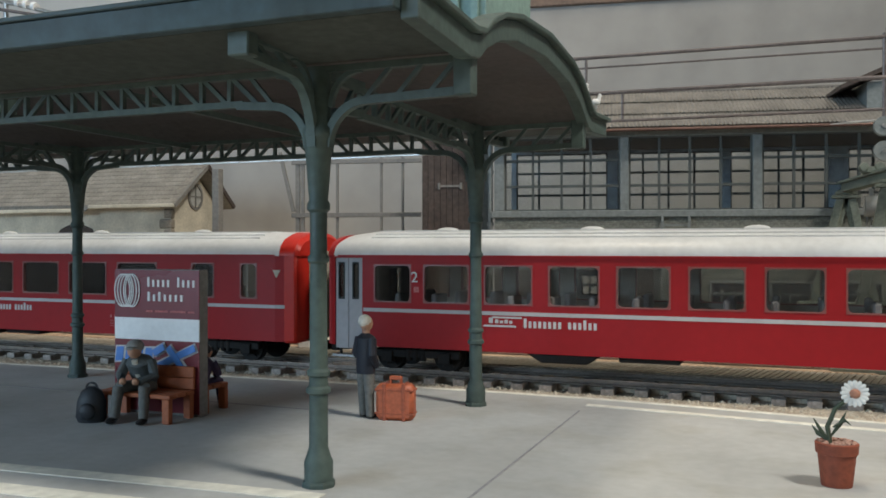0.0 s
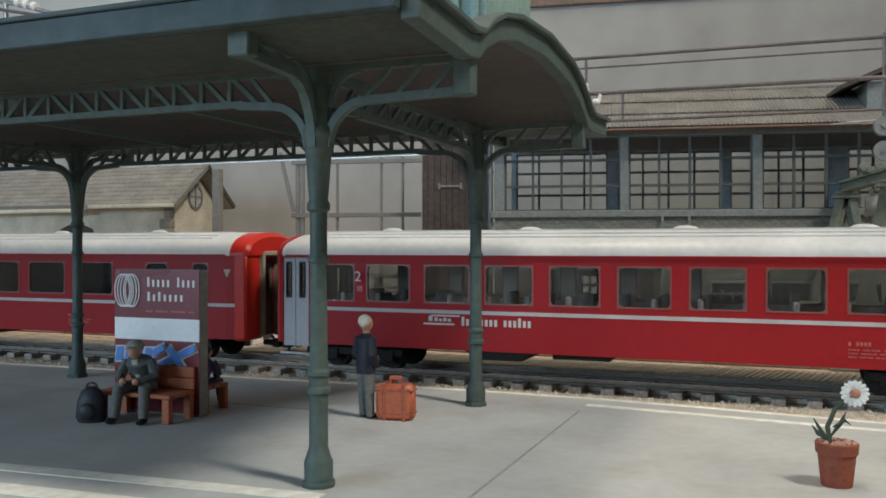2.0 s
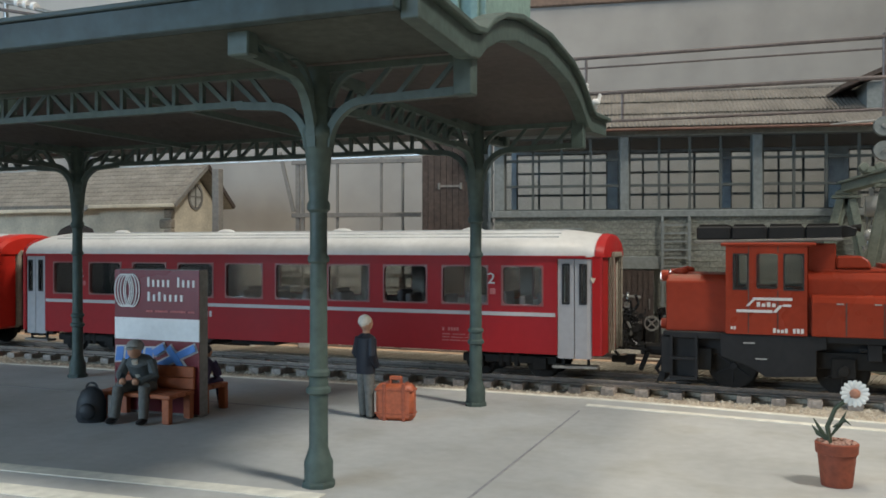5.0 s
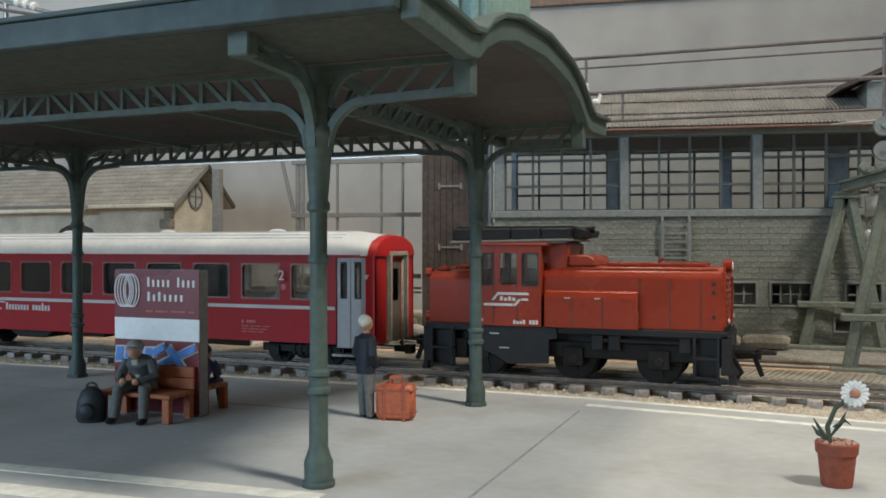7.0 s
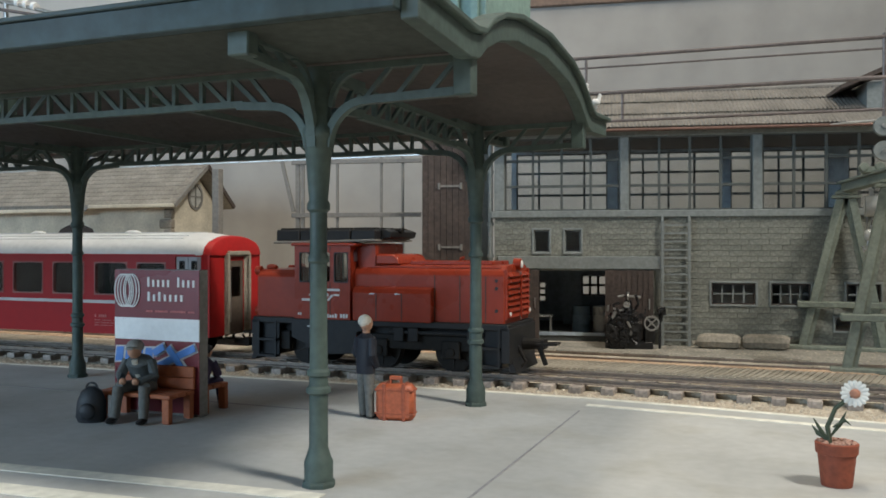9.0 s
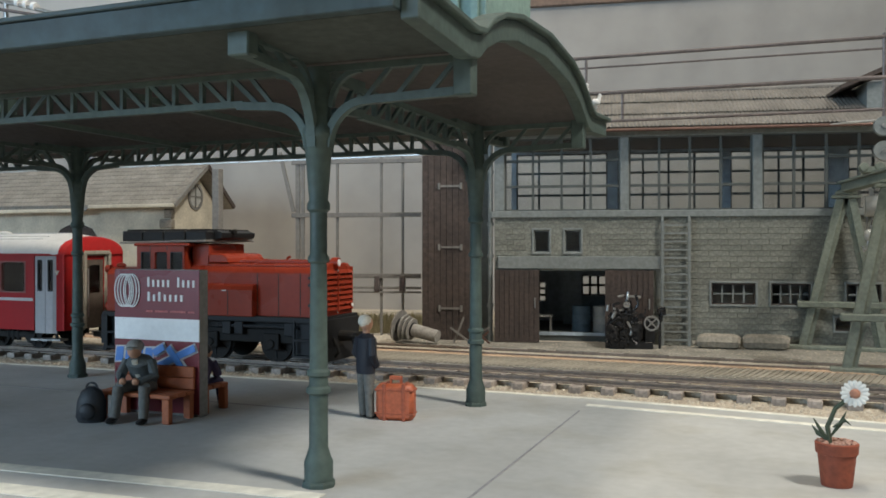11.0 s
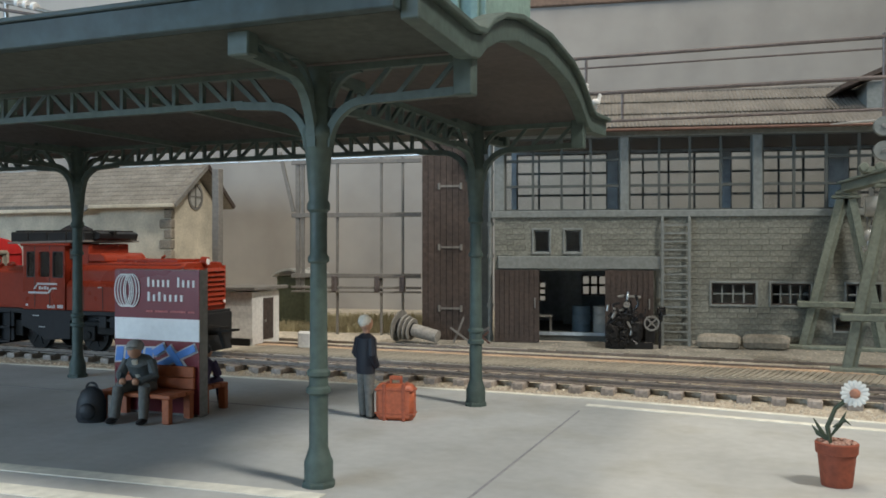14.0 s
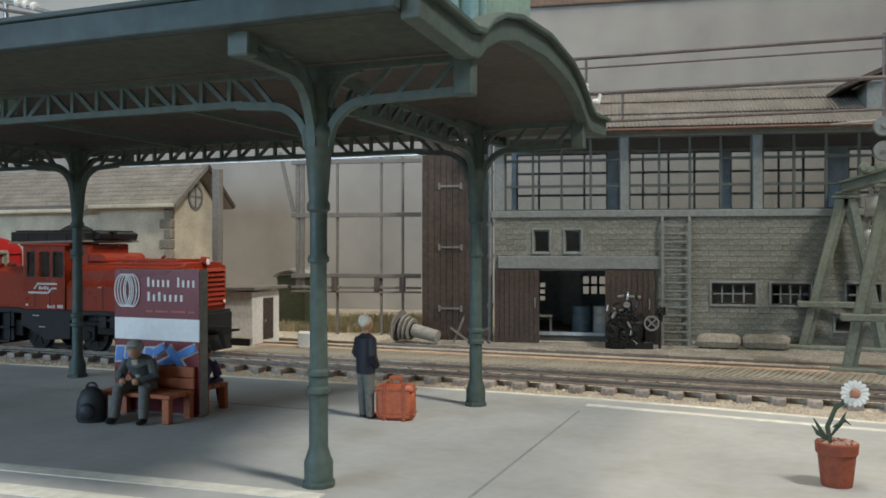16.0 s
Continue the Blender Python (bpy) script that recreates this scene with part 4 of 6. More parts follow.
    part("underfloor_box", box(B(), -14, 0, -12, 12, 5.9, 7.3), M_DARK, ob, bevel=0.3)
    part("underfloor_box", prism(B(), [(-36, 7.4), (-18, 7.4), (-21, 5.2), (-32, 5.2)], "y", -14, 14), M_DARK, ob, bevel=0.3)
    for c in numbers:
        cu = bpy.data.curves.new("class_number", "FONT")
        cu.body, cu.size, cu.extrude, cu.align_x = "2", 4.0 * K, 0.05 * K, "CENTER"
        tmp = new("class_number", cu)
        me = bpy.data.meshes.new_from_object(tmp.evaluated_get(bpy.context.evaluated_depsgraph_get()))
        bpy.data.objects.remove(tmp)
        me.materials.clear()
        me.materials.append(M_LETTER)
        n = new("class_number", me)
        n.parent = ob
        n.matrix_local = pose(c * K, -15.1 * K, 24.0 * K, 90, 0, 0)
        tagged(n, "pale class number two")
        part("class_mark", box(B(), c - 0.7, c + 0.7, -15.1, -15.0, 21.4, 22.8), M_FAINT, ob)
    part("tail_mark", prism(B(), [(L - 4.2, 26.6), (L - 2.0, 26.6), (L - 3.1, 24.4)] if cap else [(L - 2.6, 25.6), (L - 1.4, 25.6), (L - 2.0, 24.2)], "y", -15.14, -15.0), M_SHIRT, ob, "small cream triangular mark")
    wx, fx = words_at
    lg = B()
    box(lg, wx, wx + 8.2, -15.12, -15.0, 13.5, 13.95)
    box(lg, wx + 2.2, wx + 9.6, -15.12, -15.0, 15.6, 16.0)
    box(lg, wx + 1.4, wx + 2.4, -15.12, -15.0, 14.4, 15.7)
    strip_words(lg, wx + 2.8, wx + 7.5, 14.4, 15.3, -15.0, "AoAo")
    part("emblem", lg, M_LETTER, ob, "pale striped railway emblem")
    wd = B()
    strip_words(wd, wx + 9.9, wx + 27.9, 13.5, 15.7, -15.0, "Aooooooo oooAoo", gap=0.42)
    part("lettering", wd, M_LETTER, ob, "pale bars of lettering")
    fb = B()
    strip_words(fb, fx, fx + 4.5, 12.2, 13.0, -15.0, "A AAAA")
    for k in range(3):
        strip_words(fb, fx, fx + 9 - k, 11.2 - k * 0.75, 11.6 - k * 0.75, -15.0, "oooo oooooo oooo")
    part("small_lettering", fb, M_FAINT, ob, "faint rows of small lettering")
    slim(ob, 14 / 15, (86.0, 0.05 if cap else 0.13, 3.5))
    TRAIN.append((ob, x))
    return ob


coach("railway_coach", -22.4, [(c, 12.2) for c in (-56, -40, -24, -8, 8, 24, 40, 56)] + [(-70.6, 10.4), (70.6, 10.4)], (-83.2, 83.2), (-64.0, 63.2), (-46.2, 50), False,
      "red railway coach with a pale roof and grey doors")
coach("railway_coach", -213.6, [(c, 14.4) for c in (-51.3, -33.1, -14.9, 3.3, 21.5, 39.7)] + [(62.6, 7.7), (77.6, 5.5)], (-78,), (), (-28, 30), True,
      "red railway coach with a bright red driving end")


def locomotive(x):
    ob = thing("diesel_locomotive", x, TRACK_Y, 0, 0, "orange-red shunting locomotive with a dark roof and chassis", "locomotive")
    # chassis
    ch = B()
    box(ch, -36.5, 36, -9.5, 9.5, 8.5, 13.6)
    box(ch, -36.5, 36.5, -14, 14, 12.2, 13.8)
    part("frame", ch, M_CHASSIS, ob, bevel=0.2)
    for s in (-1, 1):
        side = B()
        y = s * 14.2
        prism(side, [(-24, 13.6), (-2.4, 13.6), (-2.4, 11.0), (-4.4, 10.6), (-4.4, 5.0), (-14.5, 4.4), (-18, 6.6), (-24, 8.6)], "y", y - 0.5, y + 0.5)
        part("skirt", side, M_CHASSIS, ob, "dark grey side skirt", bevel=0.12)
        part("side_frame", box(B(), -6, 30, s * 10.6 - 0.7, s * 10.6 + 0.7, 6.4, 10.2), M_DARK, ob, bevel=0.2)
        for wx in (1.0, 21.0):
            ab = box(B(), wx - 2.4, wx + 2.4, s * 11.6 - 0.8, s * 11.6 + 0.8, 4.6, 9.0)
            tube(ab, [(wx, s * 11.2, 6.2), (wx, s * 13.0, 6.2)], [1.3, 1.2], 12)
            part("axle_box", ab, M_DARK, ob, bevel=0.2)
        for wx in (7, 11, 27):
            part("equipment_box", box(B(), wx - 1.4, wx + 1.4, s * 12.2 - 1.2, s * 12.2 + 1.2, 8.6, 12.2), M_CHASSIS, ob, bevel=0.2)
        part("side_frame", box(B(), -33, -26, s * 11 - 0.7, s * 11 + 0.7, 5, 10), M_DARK, ob, bevel=0.2)
        part("brake_pipe", tube(B(), [(4, s * 12.6, 10.9), (30, s * 12.6, 10.9)], 0.5, 8), M_CHASSIS, ob)
        for k, (a, b) in enumerate(((28.8, 34.5), (-35, -29))):
            stp = B()
            for z in (3.0, 7.4):
                box(stp, a, b, s * 13.2 - 1.5, s * 13.2 + 1.5, z, z + 0.6)
            for xx in (a + 0.3, b - 0.3):
                box(stp, xx - 0.3, xx + 0.3, s * 14.0 - 0.3, s * 14.0 + 0.3, 3.0, 13)
            box(stp, a, b, s * 12.0 - 0.3, s * 12.0 + 0.3, 3.0, 12.4)
            part("steps", stp, M_CHASSIS, ob)
    for s in (-1, 1):
        bf = B()
        box(bf, *sorted((s * 34.8, s * 37)), -14, 14, 4.2, 13.0)
        part("buffer_beam", bf, M_CHASSIS, ob, bevel=0.2)
        cp = B()
        tube(cp, [(s * 36.5, 0, 8.2), (s * 42, 0, 8.2)], [1.7, 1.3], 12)
        box(cp, *sorted((s * 42, s * 43)), -2.6, 2.6, 7.0, 9.4)
        bar(cp, (s * 41, -2.4, 8.2), (s * 46, -2.4, 8.4), 0.6)
        bar(cp, (s * 41, 2.4, 8.2), (s * 46, 2.4, 8.4), 0.6)
        bar(cp, (s * 46, -2.6, 8.4), (s * 46, 2.6, 8.4), 0.6)
        bar(cp, (s * 41.5, -1, 7.5), (s * 43.2, -1, 3.0), 1.1)
        tube(cp, [(s * 36.8, -5, 8), (s * 39, -5.2, 4), (s * 37.6, -5.6, 2.8)], 0.5, 8)
        part("coupler", cp, M_DARK, ob, bevel=0.1)
        part("plough", prism(B(), [(s * 36.6, 1.9), (s * 38.2, 1.9), (s * 37.0, 5.2), (s * 36.0, 5.2)], "y", -12, 12), M_CHASSIS, ob)
    for wx in (-21.5, 1.0, 21.0):
        wheelset(ob, wx, 5.0)
    # hoods
    def hood_section(w, z0, z1, r):
        pts = [(-w, z0), (-w, z1 - r * 0.8), (-w + 0.8, z1 - r * 0.45), (-w + r * 0.8, z1 - 0.2), (-w + r * 1.6, z1)]
        return pts + [(-y, z) for y, z in pts[::-1]]
    hd = prism(B(), hood_section(12.6, 13.7, 28.3, 3.2), "x", -6.2, 35.3)
    part("hood", hd, M_ORANGE, ob, "orange-red engine hood", bevel=0.25)
    for z in range(8):
        part("grille_slat", prism(B(), [(35.3, 15.2 + z * 1.45), (36.3, 15.3 + z * 1.45), (35.4, 16.3 + z * 1.45)], "y", -11.2, 11.2), M_ORANGE, ob)
    for c in (-11.6, 11.6):
        part("grille_post", box(B(), 34.8, 35.8, c - 0.5, c + 0.5, 14.8, 27.2), M_ORANGE, ob, bevel=0.1)
    hl = part("headlight", tube(B(), [(34.6, 0, 28.4), (36.6, 0, 28.4)], [1.5, 1.45], 18), M_ORANGE, ob, "round lamp on the hood's front edge", smooth=True)
    part("lens", tube(B(), [(36.5, 0, 28.4), (36.8, 0, 28.4)], [1.05, 0.9], 14), M_WHITE, hl)
    for z in (14.8, 26.0):
        part("grab_rail", tube(B(), [(36.5, -0.5, z - 0.4), (36.5, -0.5, z + 0.4)], 0.2, 6), M_STEEL, ob)
    part("grab_rail", tube(B(), [(36.6, -0.5, 14.8), (36.6, -0.5, 26.0)], 0.22, 8), M_ORANGE, ob)
    for c in (-10.5, 10.5):
        for z in (27.2, 16.2):
            if z < 20:
                hl = part("headlight", tube(B(), [(34.4, c, z), (36.2, c, z)], [1.0, 0.95], 16), M_ORANGE, ob, smooth=True)
                part("lens", tube(B(), [(36.1, c, z), (36.5, c, z)], [0.6, 0.5], 12), M_WHITE, hl)
            hl = part("headlight", tube(B(), [(-35.6, c, z - 1), (-37.2, c, z - 1)], [1.3, 1.25], 16), M_ORANGE, ob, smooth=True)
            part("lens", tube(B(), [(-37.1, c, z - 1), (-37.4, c, z - 1)], [0.85, 0.7], 12), M_LAMP if z > 20 else M_WHITE, hl, "lit white lens" if z > 20 else "")
    lh = prism(B(), hood_section(12.4, 13.7, 26.8, 2.4), "x", -36, -22.5)
    part("short_hood", lh, M_ORANGE, ob, "orange-red short hood", bevel=0.25)
    for y in (-10, 10):
        part("hood_knob", ball(B(), (-33, y * 0.9, 27.2), 1.8, 1.2, 0.9, n=10), M_ORANGE, ob, smooth=True)
    bxs = B()
    prism(bxs, [(-15.3, 13.7), (-15.3, 20.9), (-14.6, 22.3), (-13.5, 22.6), (13.5, 22.6), (14.6, 22.3), (15.3, 20.9), (15.3, 13.7)], "x", -5.4, 16.6)
    part("side_locker", bxs, M_ORANGE, ob, bevel=0.2)
    for s in (-1, 1):
        for px in (1.4, 8.6):
            part("panel_joint", box(B(), px - 0.12, px + 0.12, s * 15.3 - 0.08, s * 15.3 + 0.08, 14, 21), M_BROWN, ob)
            part("latch", box(B(), px - 1.9, px - 0.5, s * 15.35 - 0.12, s * 15.35 + 0.12, 20.6, 20.9), M_STEEL, ob)
        for px in (16.8, 23.6, 30.4):
            part("panel_joint", box(B(), px - 0.12, px + 0.12, s * 12.6 - 0.07, s * 12.6 + 0.07, 14, 25.6), M_BROWN, ob)
        for px, pz in ((33.2, 17), (33.2, 22.5), (33.2, 24.4)):
            part("vent_hole", tube(B(), [(px, s * 12.5, pz), (px, s * 12.75, pz)], [0.45, 0.45], 10), M_BLACK, ob)
        part("hood_rail", box(B(), -5, 34, s * 11.0 - 0.2, s * 11.0 + 0.2, 27.4, 27.9), M_ORANGE, ob, bevel=0.1)
    # plates on the hood's top
    for a, b in ((10, 19), (20, 30)):
        part("top_grille", box(B(), a, b, -7, 7, 28.3, 28.7), M_DARK, ob, bevel=0.1)
    for a in (9, 19.5, 30.6):
        part("top_frame", box(B(), a - 0.5, a + 0.5, -8, 8, 28.3, 29.2), M_ORANGE, ob, bevel=0.1)
    part("top_frame", box(B(), 9, 31, -8.4, -7.4, 28.3, 29.1), M_ORANGE, ob, bevel=0.1)
    part("top_frame", box(B(), 9, 31, 7.4, 8.4, 28.3, 29.1), M_ORANGE, ob, bevel=0.1)
    part("exhaust_cowl", prism(B(), [(-0.4, 28.2), (6.6, 28.2), (6.0, 29.9), (4.6, 30.9), (-0.4, 30.9)], "y", -11, 11), M_ORANGE, ob, bevel=0.4)
    part("hook", tube(B(), [(20, 0, 28.4), (20, 0, 29.6), (21, 0, 30)], 0.4, 8), M_ORANGE, ob)
    # cab
    cabh = [(-21.4, -18.2, 23.4, 31.4), (-16.8, -11.8, 23.4, 31.6), (-11.0, -6.8, 23.4, 31.4)]
    for s in (-1, 1):
        cw = pierced(B(), -22.9, -6.2, 13.7, 33.2, cabh, min(s * 15, s * 14.3), max(s * 15, s * 14.3))
        part("cab_side", cw, M_ORANGE, ob)
        for h in cabh:
            r = part("cab_window_rim", rim(B(), *h, 0.7, 0.25, min(s * 15.12, s * 14.3), max(s * 15.12, s * 14.3)), M_BLACK if h[0] != -16.8 else M_ORANGE, ob)
            part("pane", box(B(), h[0], h[1], s * 14.6 - 0.08, s * 14.6 + 0.08, h[2], h[3]), M_GLASS, r).visible_shadow = False
        part("door_joint", box(B(), -18.2, -18.0, s * 15.05 - 0.06, s * 15.05 + 0.06, 14, 33), M_BROWN, ob)
        part("door_joint", box(B(), -12.2, -12.0, s * 15.05 - 0.06, s * 15.05 + 0.06, 14, 33), M_BROWN, ob)
    for xx, hh in ((-22.5, [(-12, -1.5, 27.2, 32), (1.5, 12, 27.2, 32)]), (-6.6, [(-12.5, -8, 29, 32.2), (8, 12.5, 29, 32.2)])):
        cw = part("cab_end", pierced(B(), -14.3, 14.3, 13.7, 33.2, hh, -0.35, 0.35), M_ORANGE, ob, at=(xx, 0, 0))
        cw.rotation_euler = (0, 0, radians(90))
    part("cab_back", box(B(), -6.2, -0.4, -10.5, 10.5, 27.5, 33.6), M_ORANGE, ob, "shadowed orange cab annex", bevel=0.3)
    part("cab_floor", box(B(), -22.4, -6.8, -14.2, 14.2, 14, 15), M_DARK, ob)
    part("cab_desk", box(B(), -20, -9, -4, 4, 15, 23.5), M_DARK, ob, bevel=0.3)
    part("cab_roof", box(B(), -24.0, -4.5, -15.3, 15.3, 33.0, 33.8), M_ORANGE, ob, bevel=0.25)
    # dark roof pack
    rp = B()
    prism(rp, [(-29.6, 33.7), (0.8, 34.2), (0.8, 34.8), (-29.6, 34.3)], "y", -14.6, 14.6)
    part("roof_plate", rp, M_FRAME, ob, "pale roof plate edge", bevel=0.1)
    for a, b in ((-29.2, -22.0), (-21.8, -14.4), (-14.2, -6.8), (-6.6, 0.6)):
        part("roof_unit", box(B(), a, b, -13.8, 13.8, 34.4, 37.4), M_CHASSIS, ob, "dark grey ribbed roof unit", bevel=0.35)
        for k in range(5):
            part("roof_fin", box(B(), a + 0.5, b - 0.5, -12 + k * 5.5, -9.5 + k * 5.5, 37.2, 37.9), M_DARK, ob, bevel=0.15)
    part("roof_unit", prism(B(), [(0.6, 34.8), (3.4, 35.2), (3.8, 36.8), (1.6, 37.5), (0.6, 37.4)], "y", -10, 10), M_CHASSIS, ob, bevel=0.2)
    part("horn", tube(B(), [(2.6, -4, 37.2), (4.8, -4, 37.0)], [0.4, 0.9], 10), M_DARK, ob)
    lg = B()
    box(lg, -20.6, -13.2, -15.16, -15.0, 18.5, 19.1)
    box(lg, -17.2, -9.2, -15.16, -15.0, 21.2, 21.8)
    prism(lg, [(-18.6, 19.9), (-18.0, 19.9), (-16.6, 21.5), (-17.2, 21.5)], "y", -15.16, -15.0)
    prism(lg, [(-13.2, 18.6), (-12.4, 18.6), (-11.0, 20.2), (-11.8, 20.2)], "y", -15.16, -15.0)
    box(lg, -11.0, -9.4, -15.16, -15.0, 19.9, 20.4)
    strip_words(lg, -16.6, -12.4, 19.8, 20.8, -15.0, "AoAo")
    part("emblem", lg, M_LETTER, ob, "pale striped railway emblem")
    nm = B()
    strip_words(nm, -13.2, -6.8, 14.2, 15.2, -15.0, "AooA AAA")
    strip_words(nm, -21.9, -20.7, 14.7, 15.6, -15.0, "oo")
    part("number_bars", nm, M_LETTER, ob, "pale bars of lettering")
    for px, pz in ((-15.5, 8.2), (-18, 11.6)):
        part("plate", box(B(), px - 1.2, px + 1.2, -14.82, -14.7, pz, pz + 0.3), M_STEEL, ob)
    slim(ob, 0.82)
    TRAIN.append((ob, x))
    return ob


locomotive(117.3)


# ---- the workshop building; x runs along its front, y into it ----
SHED = thing("workshop_building", -93.6, 284.5, 0, 11, "grey block workshop with a glazed upper storey", "building")
W, D = 170.0, 58.0
OPEN = [(2.0, 52.5, 0, 24.6), (13.5, 18.7, 30.9, 38.4), (24.0, 29.3, 30.9, 38.4), (71.8, 85.6, 13.9, 20.8), (90.5, 102.6, 13.9, 20.8), (113.5, 123.5, 13.9, 20.8), (110.0, 115.4, 5.8, 10.0)]
part("front_wall", pierced(B(), 0, W, 0, 42.6, OPEN, 0.26, 3), M_MORTAR, SHED)
BAYS = [(2.0, 38.2), (42.2, 81.6), (85.2, 121.0), (128.0, 164.0)]
BACKHOLES = [(a, b, 44.5, 70) for a, b in BAYS] + [(25, 47.5, 13.4, 21.4), (8, 14, 10.6, 18.6)]
part("back_wall", pierced(B(), 0, W, 0, 71, BACKHOLES, D - 3, D), M_INSIDE, SHED, "blue-grey inner wall")
for x in (0, W - 3):
    e = part("end_wall", box(B(), x, x + 3, 3, D - 3, 0, 42.6), M_MORTAR, SHED)
    part("end_post", box(B(), x + 0.2, x + 2.8, 3, 6, 42.6, 71), M_TRIM, SHED)
part("upper_floor", box(B(), 3, W - 3, 3, D - 3, 40.5, 42.5), M_INSIDE, SHED)
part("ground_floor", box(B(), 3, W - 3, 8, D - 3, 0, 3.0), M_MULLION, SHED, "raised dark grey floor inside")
part("floor_edge", box(B(), 3, 60, 7.4, 8.0, 2.0, 3.1), M_INSIDE, SHED, "blue-grey floor edge")
part("inner_panel", box(B(), 21.5, 28.5, 40, 42, 3, 25), M_INSIDE, SHED, "blue-grey inner wall panel")
part("partition", box(B(), 62, 64, 3, D - 3, 3, 40.5), M_INSIDE, SHED)
part("inner_ceiling", box(B(), 0, W, 0.5, D, 71, 72), M_BROWN, SHED)
part("lintel", box(B(), 1.2, 56.0, -1.0, 2.8, 25.2, 29.6), M_TRIM, SHED, "painted grey lintel beam over the doors", bevel=0.25)
part("sill_band", box(B(), -1.2, W, -0.9, 3.0, 42.6, 45.0), M_TRIM, SHED, "painted grey sill band", bevel=0.25)
part("head_band", box(B(), -0.6, W, -0.2, 3.0, 69.6, 71.4), M_TRIM, SHED, bevel=0.2)
for a, b in ((0, 3.4), (42.3, 45.2), (84.7, 87.7), (127.2, 130.2), (167, 170)):
    part("window_post", box(B(), a, b, -0.3, 2.9, 45.0, 69.6), M_TRIM, SHED, bevel=0.2)
for bay, (a, b) in enumerate(((3.4, 42.3), (45.2, 84.7), (87.7, 127.2), (130.2, 167))):
    win = part("window_frame", pierced(B(), a, b, 45, 69.6, [(a + 0.6, b - 0.6, 45.5, 69.1)], 0.6, 1.8), M_MULLION, SHED)
    for k in (1, 2, 3):
        x = a + (b - a) * k / 4
        part("window_bar", box(B(), x - 0.42, x + 0.42, 0.7, 1.7, 45.4, 69.2), M_MULLION, win)
    for z in (53.3, 62.0):
        part("window_bar", box(B(), a + 0.5, b - 0.5, 0.75, 1.65, z - 0.45, z + 0.45), M_MULLION, win)
    part("pane", box(B(), a + 0.6, b - 0.6, 1.1, 1.25, 45.4, 69.2), M_PANE, win).visible_shadow = False
    x0, x1 = BAYS[bay]
    win = part("back_window_frame", pierced(B(), x0, x1, 44.5, 70, [(x0 + 0.5, x1 - 0.5, 45, 69.5)], D - 2.4, D - 1.2), M_MULLION, SHED)
    for k in (1, 2, 3):
        x = x0 + (x1 - x0) * k / 4
        part("window_bar", box(B(), x - 0.4, x + 0.4, D - 2.3, D - 1.3, 44.8, 69.7), M_MULLION, win)
    for z in (53.4, 62.2):
        part("window_bar", box(B(), x0 + 0.3, x1 - 0.3, D - 2.25, D - 1.35, z - 0.45, z + 0.45), M_MULLION, win)
for x0, x1, z0, z1, nx, nz in ((25, 47.5, 13.4, 21.4, 7, 2), (8, 14, 10.6, 18.6, 2, 3)):
    win = part("back_window_frame", pierced(B(), x0, x1, z0, z1, [(x0 + 0.5, x1 - 0.5, z0 + 0.5, z1 - 0.5)], D - 2.4, D - 1.2), M_BROWN, SHED)
    for k in range(1, nx):
        x = x0 + (x1 - x0) * k / nx
        part("window_bar", box(B(), x - 0.5, x + 0.5, D - 2.3, D - 1.3, z0 + 0.3, z1 - 0.3), M_BROWN, win)
    for k in range(1, nz):
        z = z0 + (z1 - z0) * k / nz
        part("window_bar", box(B(), x0 + 0.3, x1 - 0.3, D - 2.25, D - 1.35, z - 0.5, z + 0.5), M_BROWN, win)
for i, (x0, x1, z0, z1) in enumerate(OPEN[1:]):
    nx, nz = (1, 1) if i < 2 else ((4, 2) if i < 4 else ((3, 2) if i == 4 else (1, 1)))
    sur = part("window_surround", pierced(B(), x0 - 0.75, x1 + 0.75, z0 - 0.75, z1 + 0.75, [(x0, x1, z0, z1)], -0.35, 0.9), M_TRIM, SHED, bevel=0.15)
    win = part("window_frame", pierced(B(), x0, x1, z0, z1, [(x0 + 0.45, x1 - 0.45, z0 + 0.45, z1 - 0.45)], 0.9, 1.6), M_BROWN if i > 1 else M_TRIM, SHED)
    for k in range(1, nx):
        x = x0 + (x1 - x0) * k / nx
        part("window_bar", box(B(), x - 0.25, x + 0.25, 1.0, 1.5, z0 + 0.4, z1 - 0.4), M_TRIM, win)
    for k in range(1, nz):
        z = z0 + (z1 - z0) * k / nz
        part("window_bar", box(B(), x0 + 0.4, x1 - 0.4, 1.05, 1.45, z - 0.25, z + 0.25), M_TRIM, win)
    part("pane", box(B(), x0 + 0.3, x1 - 0.3, 1.2, 1.3, z0 + 0.3, z1 - 0.3), M_PANE, win).visible_shadow = False
for a, b in ((0.2, 15.4), (37.4, 53.2)):
    door = part("sliding_door", box(B(), a, b, -0.9, 0.0, 0.3, 24.9), M_BROWN, SHED, "dark brown boarded sliding door")
    n = 9
    for k in range(n):
        x = a + (b - a) * k / n
        part("plank", box(B(), x + 0.08, x + (b - a) / n - 0.08, -1.3, -0.9, 0.3, 24.9), M_BROWN, door)
    part("handle", box(B(), b - 1.6, b - 1.2, -1.7, -1.3, 12, 15.5), M_STEEL, door)
